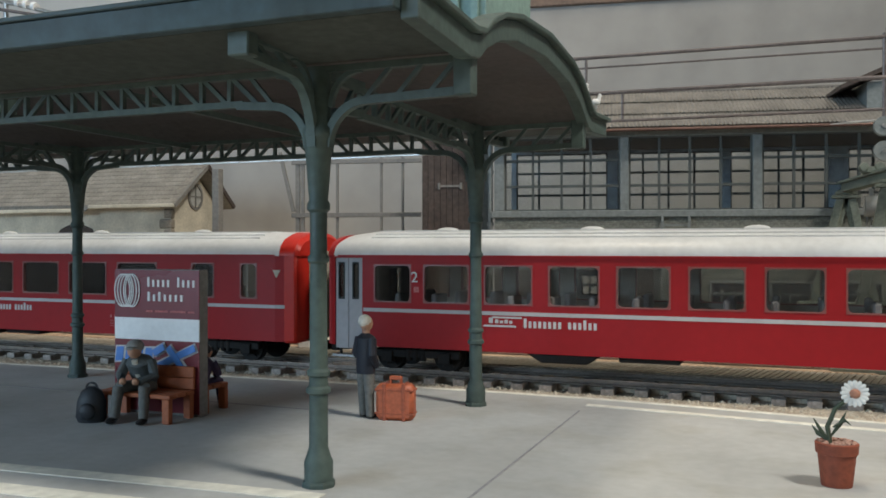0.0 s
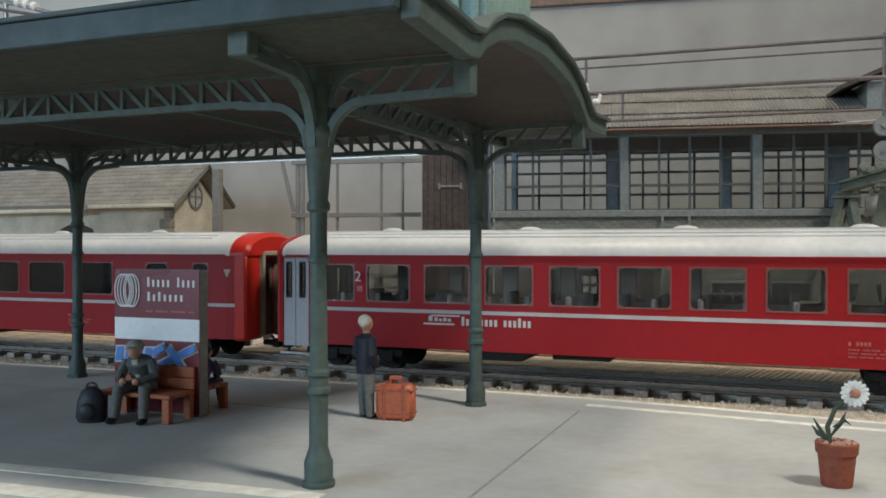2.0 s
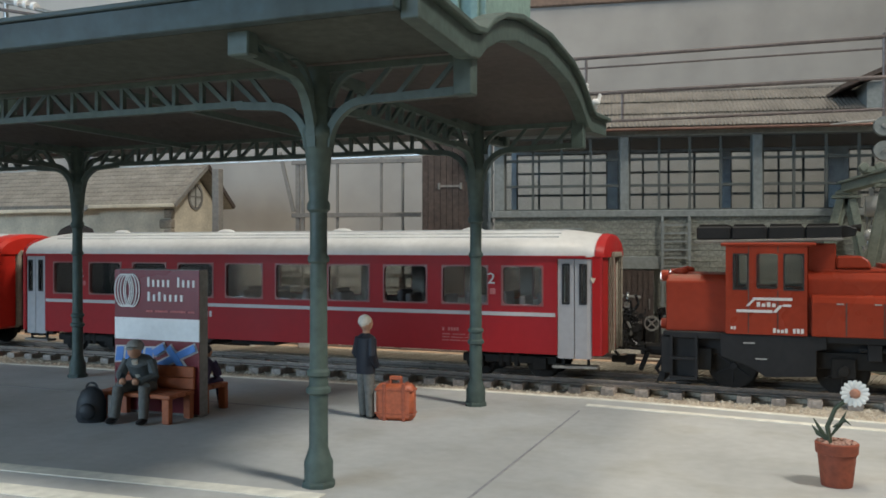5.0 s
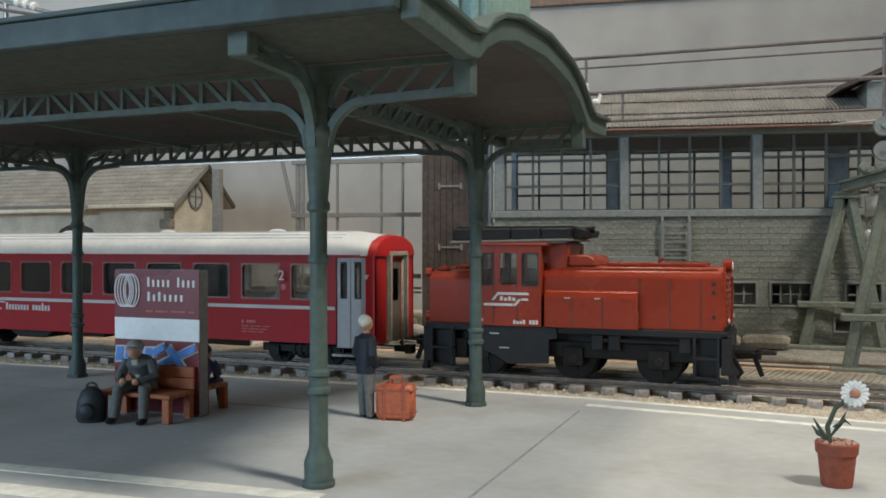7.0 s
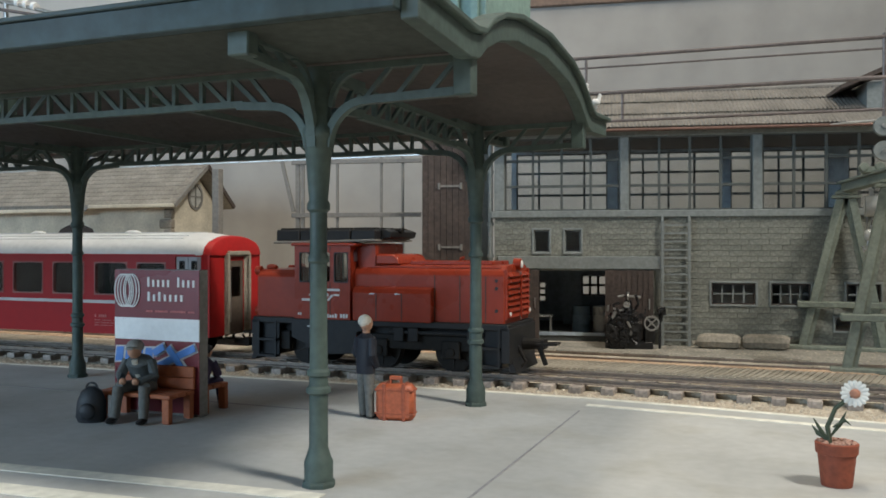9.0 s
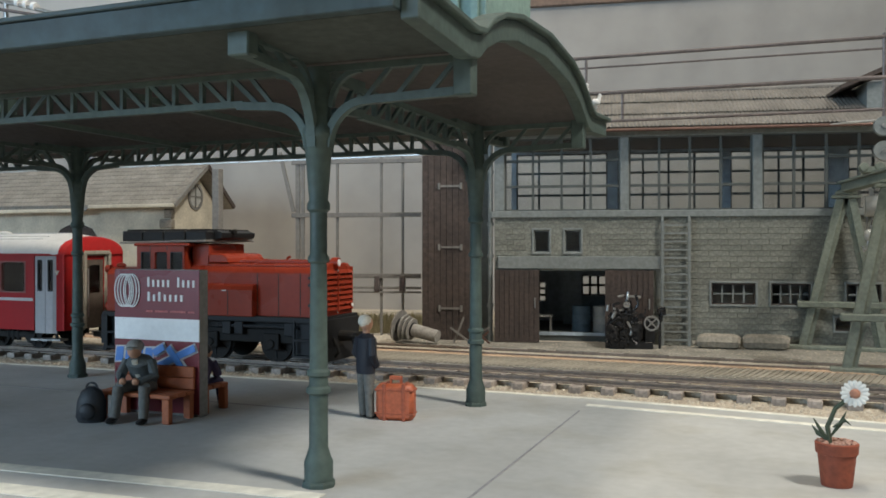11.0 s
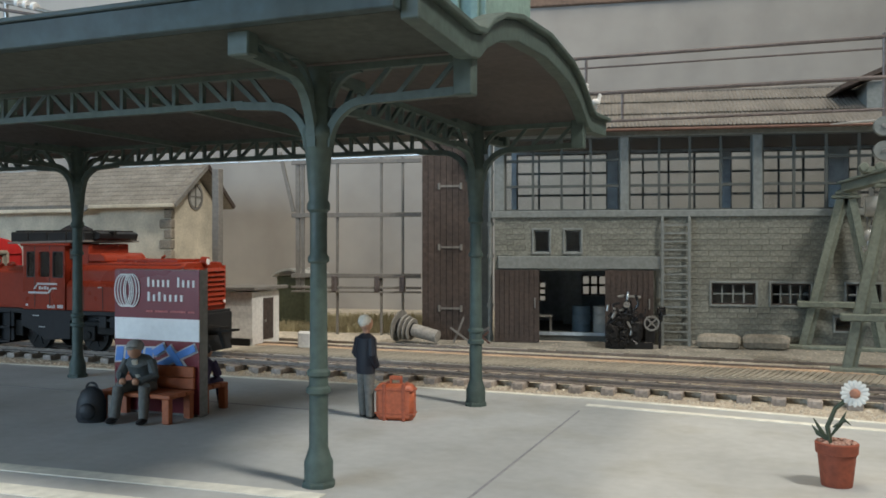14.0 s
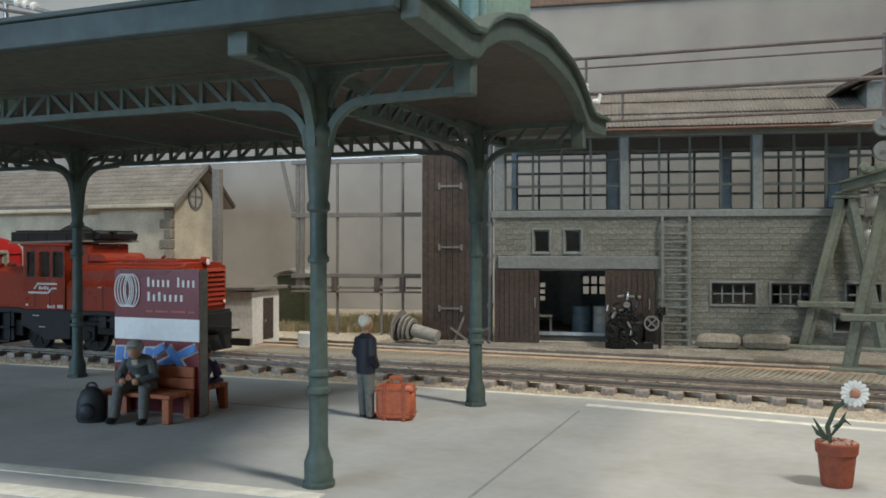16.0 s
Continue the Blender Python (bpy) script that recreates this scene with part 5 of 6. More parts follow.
# ribbed roof sheets in three overlapping rows
EAVE, RIDGE = (-6.0, 71.2), (30.0, 89.0)
for row in range(3):
    f0, f1 = row / 3, (row + 1) / 3 + 0.02
    y0, z0 = EAVE[0] + 36 * f0, EAVE[1] + 17.8 * f0 + (2 - row) * 0.0
    y1, z1 = EAVE[0] + 36 * f1, EAVE[1] + 17.8 * f1
    bm = B()
    n = 290
    lo, hi = [], []
    for k in range(n + 1):
        x = -6 + (W + 12) * k / n
        up = 0.45 if k % 2 else 0.0
        lo.append(bm.verts.new((x, y0, z0 + 0.7 + up)))
        hi.append(bm.verts.new((x, y1, z1 + 0.15 + up)))
    for k in range(n):
        bm.faces.new((lo[k], lo[k + 1], hi[k + 1], hi[k]))
    a = [bm.verts.new(p) for p in ((-6, y0, z0), (W + 6, y0, z0), (W + 6, y1, z1 - 0.5), (-6, y1, z1 - 0.5))]
    bm.faces.new(a)
    part("roof_sheet", bm, M_TILE, SHED)
part("back_roof", prism(B(), [(30, 88.2), (D + 6, 71.4), (D + 6, 70.6), (30, 87.4)], "x", -6, W + 6), M_TILE, SHED)
part("ridge_cap", box(B(), -6, W + 6, 28.6, 31.4, 88.6, 90.0), M_TILE, SHED, bevel=0.4)
for x in (0.5, W - 2.5):
    part("gable_wall", prism(B(), [(0.5, 71.5), (D, 71.5), (30, 88)], "x", x, x + 2), M_MORTAR, SHED)
part("gutter", tube(B(), [(-6, -6.6, 71.0), (W, -6.6, 71.0)], 0.55, 10), M_COPPER, SHED, "copper-brown eaves gutter", smooth=True)
part("dormer_wall", box(B(), 121, 142, 6, 24, 77, 86.5), M_TRIM, SHED, "grey dormer wall")
part("dormer_roof", prism(B(), [(112, 83.6), (132, 92), (146, 86), (146, 87.4), (132, 93.6), (112, 85)], "y", 2, 26), M_BROWN, SHED, "dark dormer roof with overhang")
part("downpipe", tube(B(), [(-1.6, 1.5, 0), (-1.6, 1.5, 71)], 0.8, 10), M_TRIM, SHED, smooth=True)
for z in (12, 29, 40, 58):
    part("pipe_clip", tube(B(), [(-1.6, 1.5, z), (-1.6, 1.5, z + 1.2)], 1.15, 10), M_TRIM, SHED)

lad = thing("wall_ladder", -93.6 + 56 * math.cos(radians(11)), 284.5 + 56 * math.sin(radians(11)), 0, 11, "weathered grey ladder fixed to the block wall", "ladder")
for x in (0, 8.6):
    part("ladder_rail", box(B(), x - 0.45, x + 0.45, -2.2, -1.4, 0, 41.5), M_TRIM, lad, bevel=0.1)
    part("ladder_hook", tube(B(), [(x, -1.8, 41), (x, -1.4, 42.4), (x, -0.2, 42.6)], 0.5, 8), M_TRIM, lad)
for k in range(15):
    part("rung", box(B(), 0.4, 8.2, -2.0, -1.55, 1.8 + k * 2.7, 2.4 + k * 2.7), M_TRIM, lad)


def shed_at(s, d):
    a = radians(11)
    return -93.6 + s * math.cos(a) - d * math.sin(a), 284.5 + s * math.sin(a) + d * math.cos(a)


for s, d, mat, lab in ((29.2, 14, M_DRUM, "blue steel drum inside the workshop"), (36.6, 13, M_INSUL, "pale grey steel drum inside the workshop")):
    x, y = shed_at(s, d)
    dr = thing("steel_drum", x, y, 3.0, 0, lab, "drum", "drums in the workshop")
    q = 0.72
    part("body", spin(B(), [(r * q, z * q) for r, z in ((4.6, 0), (4.6, 3.6), (4.8, 3.9), (4.6, 4.2), (4.6, 7.8), (4.8, 8.1), (4.6, 8.4), (4.6, 12), (4.7, 12.2))], 20, 0, 0), mat, dr, smooth=True)
    part("lid", spin(B(), [(4.3 * q, 12.2 * q), (4.3 * q, 12.4 * q)], 20, 0, 0), mat, dr)
x, y = shed_at(15.5, 12)
tb = thing("work_stool", x, y, 3.0, 11, "small pale stool inside the workshop", "stool")
part("top", box(B(), -2.5, 3.5, -2, 2, 5, 5.8), M_INSUL, tb, bevel=0.2)
for lx in (-2, 3):
    part("leg", box(B(), lx - 0.4, lx + 0.4, -0.4, 0.4, 0, 5), M_FRAME, tb)

# the stationary engine before the doors
x, y = shed_at(45.5, -7)
ENG = thing("stationary_engine", x, y, 0, 11, "black stationary engine with pale fittings and a handwheel", "machine")
bm = B()
tube(bm, [(-2, -6.5, 5.8), (-2, 4, 5.8)], [5.8, 5.8], 24)
part("boiler", bm, M_ENGINE, ENG, smooth=True)
part("base", box(B(), -8, 7, -6, 4, 0, 2.4), M_ENGINE, ENG, bevel=0.3)
for k in range(14):
    a = math.pi * (0.02 + 0.96 * k / 13)
    part("rivet", ball(B(), (-2 + 5.0 * math.cos(a), -6.6, 5.8 + 5.0 * math.sin(a)), 0.3, 0.25, 0.3, n=6), M_CHASSIS, ENG)
part("side_box", box(B(), 4.2, 7.6, -5, 3, 2, 10), M_ENGINE, ENG, bevel=0.3)
part("dome", lathe(B(), [(2.2, 10.8), (2.2, 12.6), (1.4, 13.6), (1.2, 15.2), (0.5, 15.8)], 14, -1, -2), M_ENGINE, ENG, smooth=True)
for pts in ([(-5, -3, 11), (-5.5, -3, 14), (-3.4, -3, 14.6)], [(1, -4, 12), (2.5, -4, 14.5), (1.5, -4, 17.5)], [(-1, -3, 15.5), (-0.8, -3, 18.2)], [(-1, -3.4, 16.8), (3.2, -3.6, 16.6)], [(-4, -3, 16.6), (-2, -3, 16.9)], [(-7.4, -5, 12), (-7.2, -5, 14)]):
    part("pipe", tube(B(), pts, 0.42, 8), M_STEEL if len(pts) == 2 else M_ENGINE, ENG, "dull metal pipe", smooth=True)
front = B()
for k in range(16):
    a0, a1 = math.pi * k / 16, math.pi * (k + 1) / 16
    bar(front, (-2 + 5.7 * math.cos(a0), -6.8, 5.8 + 5.7 * math.sin(a0)), (-2 + 5.7 * math.cos(a1), -6.8, 5.8 + 5.7 * math.sin(a1)), 0.4, 0.35)
part("front_ring", front, M_CHASSIS, ENG)
for k, (vx, vz) in enumerate(((-4.6, 3.2), (-1.2, 2.6), (0.8, 6.4), (-3.8, 8.2), (1.6, 3.6), (-2.2, 5.6))):
    fit_ = B()
    tube(fit_, [(vx, -6.4, vz), (vx + 0.3, -8.0, vz + 0.2)], [0.8, 0.6], 10)
    bar(fit_, (vx - 0.8, -8.0, vz + 0.4), (vx + 0.9, -8.0, vz - 0.3), 0.3, 0.3)
    part("valve", fit_, M_CHASSIS if k % 2 else M_ENGINE, ENG)
part("gauge", tube(B(), [(-1.2, -4.2, 14.2), (-1.2, -4.9, 14.2)], [1.1, 1.1], 14), M_STEEL, ENG, "pale round gauge")
part("gauge", tube(B(), [(3.2, -4.4, 10.6), (3.2, -5.2, 10.6)], [0.9, 0.9], 14), M_CHASSIS, ENG)
part("lever", tube(B(), [(-5.6, -5, 13.0), (-3.6, -5, 12.2), (-2.2, -5, 12.6)], 0.35, 8), M_STEEL, ENG)
part("chimney_cap", lathe(B(), [(0.5, 15.6), (0.5, 16.4), (1.3, 16.6), (1.3, 17.0), (0.3, 17.2)], 10, -1, -2), M_ENGINE, ENG)
wh = B()
for k in range(18):
    a0, a1 = 2 * math.pi * k / 18, 2 * math.pi * (k + 1) / 18
    bar(wh, (6.4 + 2.2 * math.cos(a0), -7.6, 8.6 + 2.2 * math.sin(a0)), (6.4 + 2.2 * math.cos(a1), -7.6, 8.6 + 2.2 * math.sin(a1)), 0.5, 0.5)
for k in range(4):
    a = math.pi / 4 + k * math.pi / 2
    bar(wh, (6.4, -7.6, 8.6), (6.4 + 2.1 * math.cos(a), -7.6, 8.6 + 2.1 * math.sin(a)), 0.4, 0.4)
tube(wh, [(6.4, -7.6, 8.6), (6.4, -4.5, 8.6)], 0.5, 8)
part("handwheel", wh, M_STEEL, ENG, "pale spoked handwheel")
part("crank", tube(B(), [(7, -4, 8.8), (9.6, -4, 9.2), (9.8, -4, 11.8)], 0.5, 8), M_ENGINE, ENG)
part("lamp_box", box(B(), 8.4, 11, -4, -1.5, 10.8, 13.5), M_ENGINE, ENG, bevel=0.2)
part("stay", box(B(), 8.8, 9.6, -3.4, -2.6, 0, 11), M_ENGINE, ENG)

re = random.Random(12)
for k in range(26):
    px, pz = re.uniform(-7.0, 5.6), re.uniform(1.4, 12.6)
    qx, qz = px + re.uniform(-2.4, 2.4), pz + re.uniform(-2.0, 2.0)
    yy = re.uniform(-8.6, -6.9)
    pp = tube(B(), [(px, -6.4, pz), (px, yy, pz), (qx, yy, max(0.6, qz)), (qx, -6.3, max(0.6, qz))], re.uniform(0.25, 0.5), 7)
    part("pipe", pp, M_STEEL if k % 7 == 0 else M_ENGINE, ENG, smooth=True)
for k in range(8):
    px, pz = re.uniform(-6.5, 5.0), re.uniform(1.0, 9.5)
    part("casing", box(B(), px - 1.1, px + 1.1, -8.2, -6.2, pz, pz + re.uniform(1.2, 2.4)), M_ENGINE, ENG, bevel=0.2)

for s, ln, lab in ((73.2, 13.0, "pale grey rolled bundle lying by the wall"), (87.6, 14.0, "brown-grey rolled bundle lying by the wall")):
    x, y = shed_at(s, -7)
    sk = thing("rolled_bundle", x, y, 0, 6, lab, "bundle", "bundles by the wall")
    part("body", tube(B(), [(-ln / 2, 0, 2.4), (-ln / 2 + 0.8, 0, 2.4), (-ln / 2 + 2.5, 0, 2.5), (ln / 2 - 2.5, 0, 2.5), (ln / 2 - 0.8, 0, 2.4), (ln / 2, 0, 2.3)], [1.6, 2.2, 2.5, 2.5, 2.2, 1.7], 8), M_SACK, sk)
    part("tied_end", tube(B(), [(-ln / 2 - 1.6, 0, 1.6), (-ln / 2 + 0.2, 0, 2.2)], [0.8, 0.6], 10), M_SACK, sk, smooth=True)

# ---- gantry crane ----
CR = thing("gantry_crane", 0, 0, 0, 0, "weathered grey-green gantry crane with a chain hoist", "crane")


def a_frame(x0, x1, y, apex):
    for xx, sg in ((x0, 1), (x1, -1)):
        part("leg", bar(B(), (xx, y, 0.8), (apex - sg * 1.7, y, 48), 2.2, 2.4), M_CRANE, CR, bevel=0.2)
        part("leg_flange", bar(B(), (xx + sg * 1.9, y + 0.6, 0.8), (apex + sg * 0.1, y + 0.6, 48), 1.0, 1.2), M_CRANE, CR)
    part("foot_beam", box(B(), x0 - 4, x1 + 4, y - 1.8, y + 1.8, 0, 1.4), M_CRANE, CR, bevel=0.3)
    part("brace", box(B(), x0 + 0.2 - 1.6, x1 + 1.4, y - 2.6, y - 1.2, 13.6, 15.4), M_CRANE, CR, bevel=0.2)
    part("brace", box(B(), x0 + 0.2 - 1.6, x1 + 1.4, y + 1.2, y + 2.6, 13.6, 15.4), M_CRANE, CR, bevel=0.2)
    part("head_plate", box(B(), apex - 3.2, apex + 3.2, y - 1.8, y + 1.8, 49.2, 50.0), M_CRANE, CR, bevel=0.15)
    part("head_plate", box(B(), apex - 4.2, apex + 4.2, y - 2, y + 2, 48, 49.0), M_CRANE, CR, bevel=0.2)


a_frame(4.4, 28.2, 301.0, 17.2)
a_frame(14.4, 37.6, 249.5, 25.2)
for z, w in ((50.0, 3.4), (52.8, 3.4)):
    part("beam_flange", bar(B(), (16.4, 305, z + 0.4), (27.0, 244, z + 0.4), w, 0.7), M_CRANE, CR)
part("beam_web", bar(B(), (16.4, 305, 51.8), (27.0, 244, 51.8), 0.9, 2.4), M_CRANE, CR)
hx, hy = 21.8, 270.0
tr = B()
box(tr, hx - 2.4, hx + 2.4, hy - 3, hy + 3, 53.4, 55.0)
for dx in (-2, 2):
    tube(tr, [(hx + dx, hy - 3.4, 55), (hx + dx, hy + 3.4, 55)], 1.2, 12)
part("trolley", tr, M_CRANE, CR, bevel=0.2)
ho = B()
tube(ho, [(hx - 1.6, hy, 44.2), (hx + 1.6, hy, 44.2)], 3.0, 16)
tube(ho, [(hx + 1.8, hy, 45), (hx + 3.4, hy, 45)], 2.6, 14)
box(ho, hx - 0.6, hx + 0.6, hy - 0.6, hy + 0.6, 46, 49)
part("hoist", ho, M_INSUL, CR, "pale grey chain hoist", smooth=True)
for dx in (-0.7, 0.7):
    part("chain", tube(B(), [(hx + dx - 0.3, hy, 42), (hx + dx * 0.6 - 0.6, hy, 37)], 0.22, 6), M_STEEL, CR)
part("hook_block", ball(B(), (hx - 0.6, hy, 36), 1.3, 0.9, 1.7, n=12), M_INSUL, CR, smooth=True)
part("hook", tube(B(), [(hx - 0.6, hy, 34.6), (hx - 0.8, hy, 32.6), (hx - 1.8, hy, 31.6), (hx - 2.0, hy, 33)], 0.45, 8), M_STEEL, CR, smooth=True)

# ---- overhead line ----
OL = thing("overhead_line", 0, TRACK_Y, 0, 0, "model overhead line wires with droppers", "overhead line")
for z, r, mat in ((64.0, 0.35, M_WIRE), (71.0, 0.5, M_COPPER), (77.4, 0.25, M_WIRE), (79.9, 0.45, M_WIRE)):
    part("wire", tube(B(), [(-500, 0, z + 1.0), (-250, 0, z + 0.6), (-45, 0, z - 0.25), (19.8, 0, z - 0.8), (130, 0, z - 1.7)], r, 8), M_WIRE, OL)
for x, z0, z1 in ((-37.5, 64, 71), (-46.5, 73, 79.9), (19.8, 60, 80), (-180, 64, 71), (-250, 64, 79)):
    part("dropper", tube(B(), [(x, 0, z0), (x, 0, z1)], 0.35, 8), M_WIRE, OL)
part("insulator", lathe(B(), [(0.4, 71.2), (0.8, 71.8), (0.5, 72.4), (0.8, 73.0), (0.35, 73.4)], 10, -46.5, 0), M_WHITE, OL, "white ceramic insulator", smooth=True)
mast2 = thing("line_mast", -278, 232, 0, 0, "steel overhead line mast with a bright tube arm", "mast")
part("pole", tube(B(), [(0, 0, 0), (0, 0, 124)], [1.6, 1.2], 12), M_WIRE, mast2, smooth=True)
part("arm", tube(B(), [(0, -1, 122), (26, -17, 117.0), (63, -17, 106.8)], [0.9, 0.9, 0.6], 10), M_STEEL, mast2, "bright tubular arm", smooth=True)
part("arm", tube(B(), [(0, -1, 116), (30, -18, 112.6), (56, -18, 107.0)], [0.6, 0.6, 0.5], 10), M_WIRE, mast2, smooth=True)
for q in (16, 19.5, 23):
    part("insulator", tube(B(), [(q + 26, -17, 113.8 - (q - 14) * 0.276), (q + 27.2, -17, 113.4 - (q - 14) * 0.276)], [1.5, 1.4], 12), M_WHITE, mast2, smooth=True)
part("hanger", tube(B(), [(37, -17, 113.6), (37, -17, 104)], 0.8, 8), M_STEEL, mast2)
for z in (59.4, 54.0):
    part("tension_wheel", tube(B(), [(19.8, -1.2, z), (19.8, 0.0, z), (19.8, 0.4, z)], [2.1, 2.25, 2.0], 24), M_TRIM, OL, "grey round tension wheel", smooth=True)
    part("wheel_pin", tube(B(), [(19.8, -1.5, z), (19.8, 1.5, z)], 0.5, 8), M_STEEL, OL)
part("steady_arm", tube(B(), [(9, 0, 60.4), (13, 0, 60.6), (20, 0, 60.8)], [0.15, 0.3, 0.3], 8), M_STEEL, OL)
mast = thing("line_mast", 26, 224, 0, 0, "steel overhead line mast beside the track", "mast")
part("pole", tube(B(), [(0, 0, 0), (0, 0, 90)], [1.4, 1.0], 12), M_WIRE, mast, smooth=True)
part("arm", tube(B(), [(0, 0, 81), (-5.4, -9, 81)], 0.5, 8), M_WIRE, mast)
part("arm", tube(B(), [(0, 0, 61), (-5.4, -9, 61)], 0.5, 8), M_WIRE, mast)

# ---- goods shed, huts and the framed gate at the far side ----
GS = thing("goods_shed", -250, 309, 0, 0, "cream plastered goods shed with a grey slate roof", "building")
part("front_wall", box(B(), -170, 0, 0, 2.5, 0, 55), M_PLASTER, GS)
part("gable_wall", prism(B(), [(2.5, 0), (32, 0), (32, 53), (16.5, 66), (2.5, 54)], "x", -2.5, 0), M_PLASTER, GS)
part("back_wall", box(B(), -170, -2.5, 29.5, 32, 0, 52), M_PLASTER, GS)
for k in range(12):
    w = 6.0 if k % 2 else 3.6
    part("quoin", box(B(), -w, 0.7, -0.7, 2.2, k * 4.5 + 0.2, k * 4.5 + 4.3), M_QUOIN, GS, bevel=0.5)
for nm, poly in (("roof_slope", [(-6, 51.3), (16.5, 69.8), (16.5, 68.2), (-6, 49.9)]), ("roof_slope", [(36, 52.0), (16.5, 69.8), (16.5, 68.2), (36, 50.4)])):
    part(nm, prism(B(), poly, "x", -175, 7), M_SLATE, GS, "weathered grey slate roof")
for r in range(9):
    f = r / 9
    y, z = -6 + 22.5 * f, 51.3 + 18.5 * f
    for k in range(24):
        x = -150 + k * 6.5 + (r % 2) * 3.2
        if x + 6.2 < 7:
            ob_ = B()
            prism(ob_, [(y - 0.4, z + 0.25), (y + 2.6, z + 2.3), (y + 2.6, z + 2.1), (y - 0.4, z - 0.15)], "x", x, x + 6.3)
            part("slate", ob_, M_SLATE, GS)
part("barge_board", bar(B(), (7.3, -6.4, 50.4), (7.3, 16.5, 69.2), 0.8, 1.8), M_FRAME, GS)
part("barge_board", bar(B(), (7.3, 36.4, 51.2), (7.3, 16.5, 69.2), 0.8, 1.8), M_BROWN, GS)
part("eaves_board", box(B(), -175, -42, -7.2, -6.1, 48.2, 49.8), M_PLASTER, GS, "pale eaves board", bevel=0.3)
part("eaves_step", prism(B(), [(-42.4, 48.2), (-39.6, 49.6), (-39.6, 51.4), (-42.4, 50.2)], "y", -7.1, -6.1), M_FRAME, GS, bevel=0.1)
part("eaves_board", box(B(), -40, 7, -7.2, -6.1, 49.7, 51.3), M_PLASTER, GS, "pale eaves board", bevel=0.3)
rw = B()
for k in range(20):
    a0, a1 = 2 * math.pi * k / 20, 2 * math.pi * (k + 1) / 20
    bar(rw, (0.4, 16.5 + 4.6 * math.cos(a0), 55.4 + 5.6 * math.sin(a0)), (0.4, 16.5 + 4.6 * math.cos(a1), 55.4 + 5.6 * math.sin(a1)), 0.8, 1.0)
rim_ = part("round_window", rw, M_FRAME, GS, "round gable window with a grey rim")
part("window_glass", tube(B(), [(0.05, 16.5, 55.4), (0.3, 16.5, 55.4)], [4.3, 4.3], 20), M_INSUL, rim_)
part("window_bar", box(B(), 0.25, 0.7, 16.2, 16.8, 50.4, 60.4), M_FRAME, rim_)
part("window_bar", box(B(), 0.25, 0.7, 12.3, 20.7, 55.1, 55.7), M_FRAME, rim_)
part("arched_door", prism(B(), [(-66, 0), (-40, 0), (-40, 36), (-44, 41), (-53, 44), (-62, 41), (-66, 36)], "y", -0.5, 0.2), M_BROWN, GS, "brown arched goods door")

mast = thing("timber_mast", -205.5, 281.5, 0, 0, "pale grey timber mast in the yard", "mast")
part("pole", box(B(), -1.6, 1.6, -1.6, 1.6, 0, 63), M_FRAME, mast, bevel=0.3)

HUT = thing("white_hut", -173.2, 252, 0, 0, "small white boarded trackside hut with a flat grey roof", "hut")
for k in range(7):
    part("board", box(B(), -9, 9, -8.4, -8.0, 2.4 + k * 2.2, 4.54 + k * 2.2), M_WHITEWOOD, HUT)
part("body", box(B(), -9, 9, -8, 8, 0, 17.8), M_WHITEWOOD, HUT, bevel=0.1)
part("plinth", box(B(), -9.2, 8.0, -8.6, 8, 0, 2.3), M_DARK, HUT, "dark plinth")
part("door", box(B(), 9.0, 9.35, -2.0, 3.8, 1.6, 15.5), M_BROWN, HUT, "dark brown door")
part("door_handle", box(B(), 9.35, 9.7, -1.5, -0.9, 7.5, 8.2), M_STEEL, HUT)
part("roof", prism(B(), [(-10.5, 17.8), (11.5, 18.4), (11.5, 19.6), (-10.5, 19.0)], "y", -10.5, 10), M_FRAME, HUT, "grey roof slab", bevel=0.2)

GH = thing("green_hut", -183.6, 304, 0, 0, "small dark green hut with a pale curved roof", "hut")
part("body", box(B(), -7.0, 6.0, -4, 14, 0, 21), M_HUTGREEN, GH, bevel=0.3)
pts = [(-8.2 + 15.2 * k / 10, 20.6 + 2.6 * math.sin(math.pi * k / 10)) for k in range(11)]
part("roof", prism(B(), [(x, z + 0.9) for x, z in pts] + [(x, z) for x, z in pts[::-1]], "y", -6, 15), M_INSUL, GH, "pale curved roof")

blk = thing("concrete_block", -144.0, 243.6, 0, 6, "small pale concrete block in the yard", "block")
part("body", box(B(), -2.4, 2.4, -1.3, 1.3, 0, 5.6), M_WHITEWOOD, blk, bevel=0.6)

part("far_wire", tube(B(), [(-500, 48, 62.9), (-100, 48, 62.9)], 0.3, 6), M_STEEL, OL, "pale thin wire over the yard")
x, y = shed_at(0, 3)
GATE = thing("tall_gate_leaf", x, y, 0, 11, "tall dark brown boarded gate leaf standing open", "gate")
part("panel", box(B(), -26, -8.5, 0, 1.2, 0.2, 70), M_BROWN, GATE)
for k in range(8):
    a = -26 + k * 2.19
    part("board", box(B(), a + 0.06, a + 2.12, -0.5, 0, 0.2, 70), M_BROWN, GATE)
part("return_panel", box(B(), -8.3, -2.6, 1.5, 2.6, 0, 70), M_MULLION, GATE, "dark grey narrow return panel")
for z in (11.2, 32.6, 54):
    st = B()
    box(st, -19.8, -12, -0.95, -0.5, z - 0.35, z + 0.35)
    for e in (-19.8, -12):
        tube(st, [(e, -0.75, z - 1.1), (e, -0.75, z + 1.1)], 0.5, 8)
    part("strap_hinge", st, M_FRAME, GATE, "dull strap hinge")
x, y = shed_at(0, 16)
FR = thing("glazed_frame", x, y, 0, 11, "tall thin steel frame with pale horizontal rails", "frame")
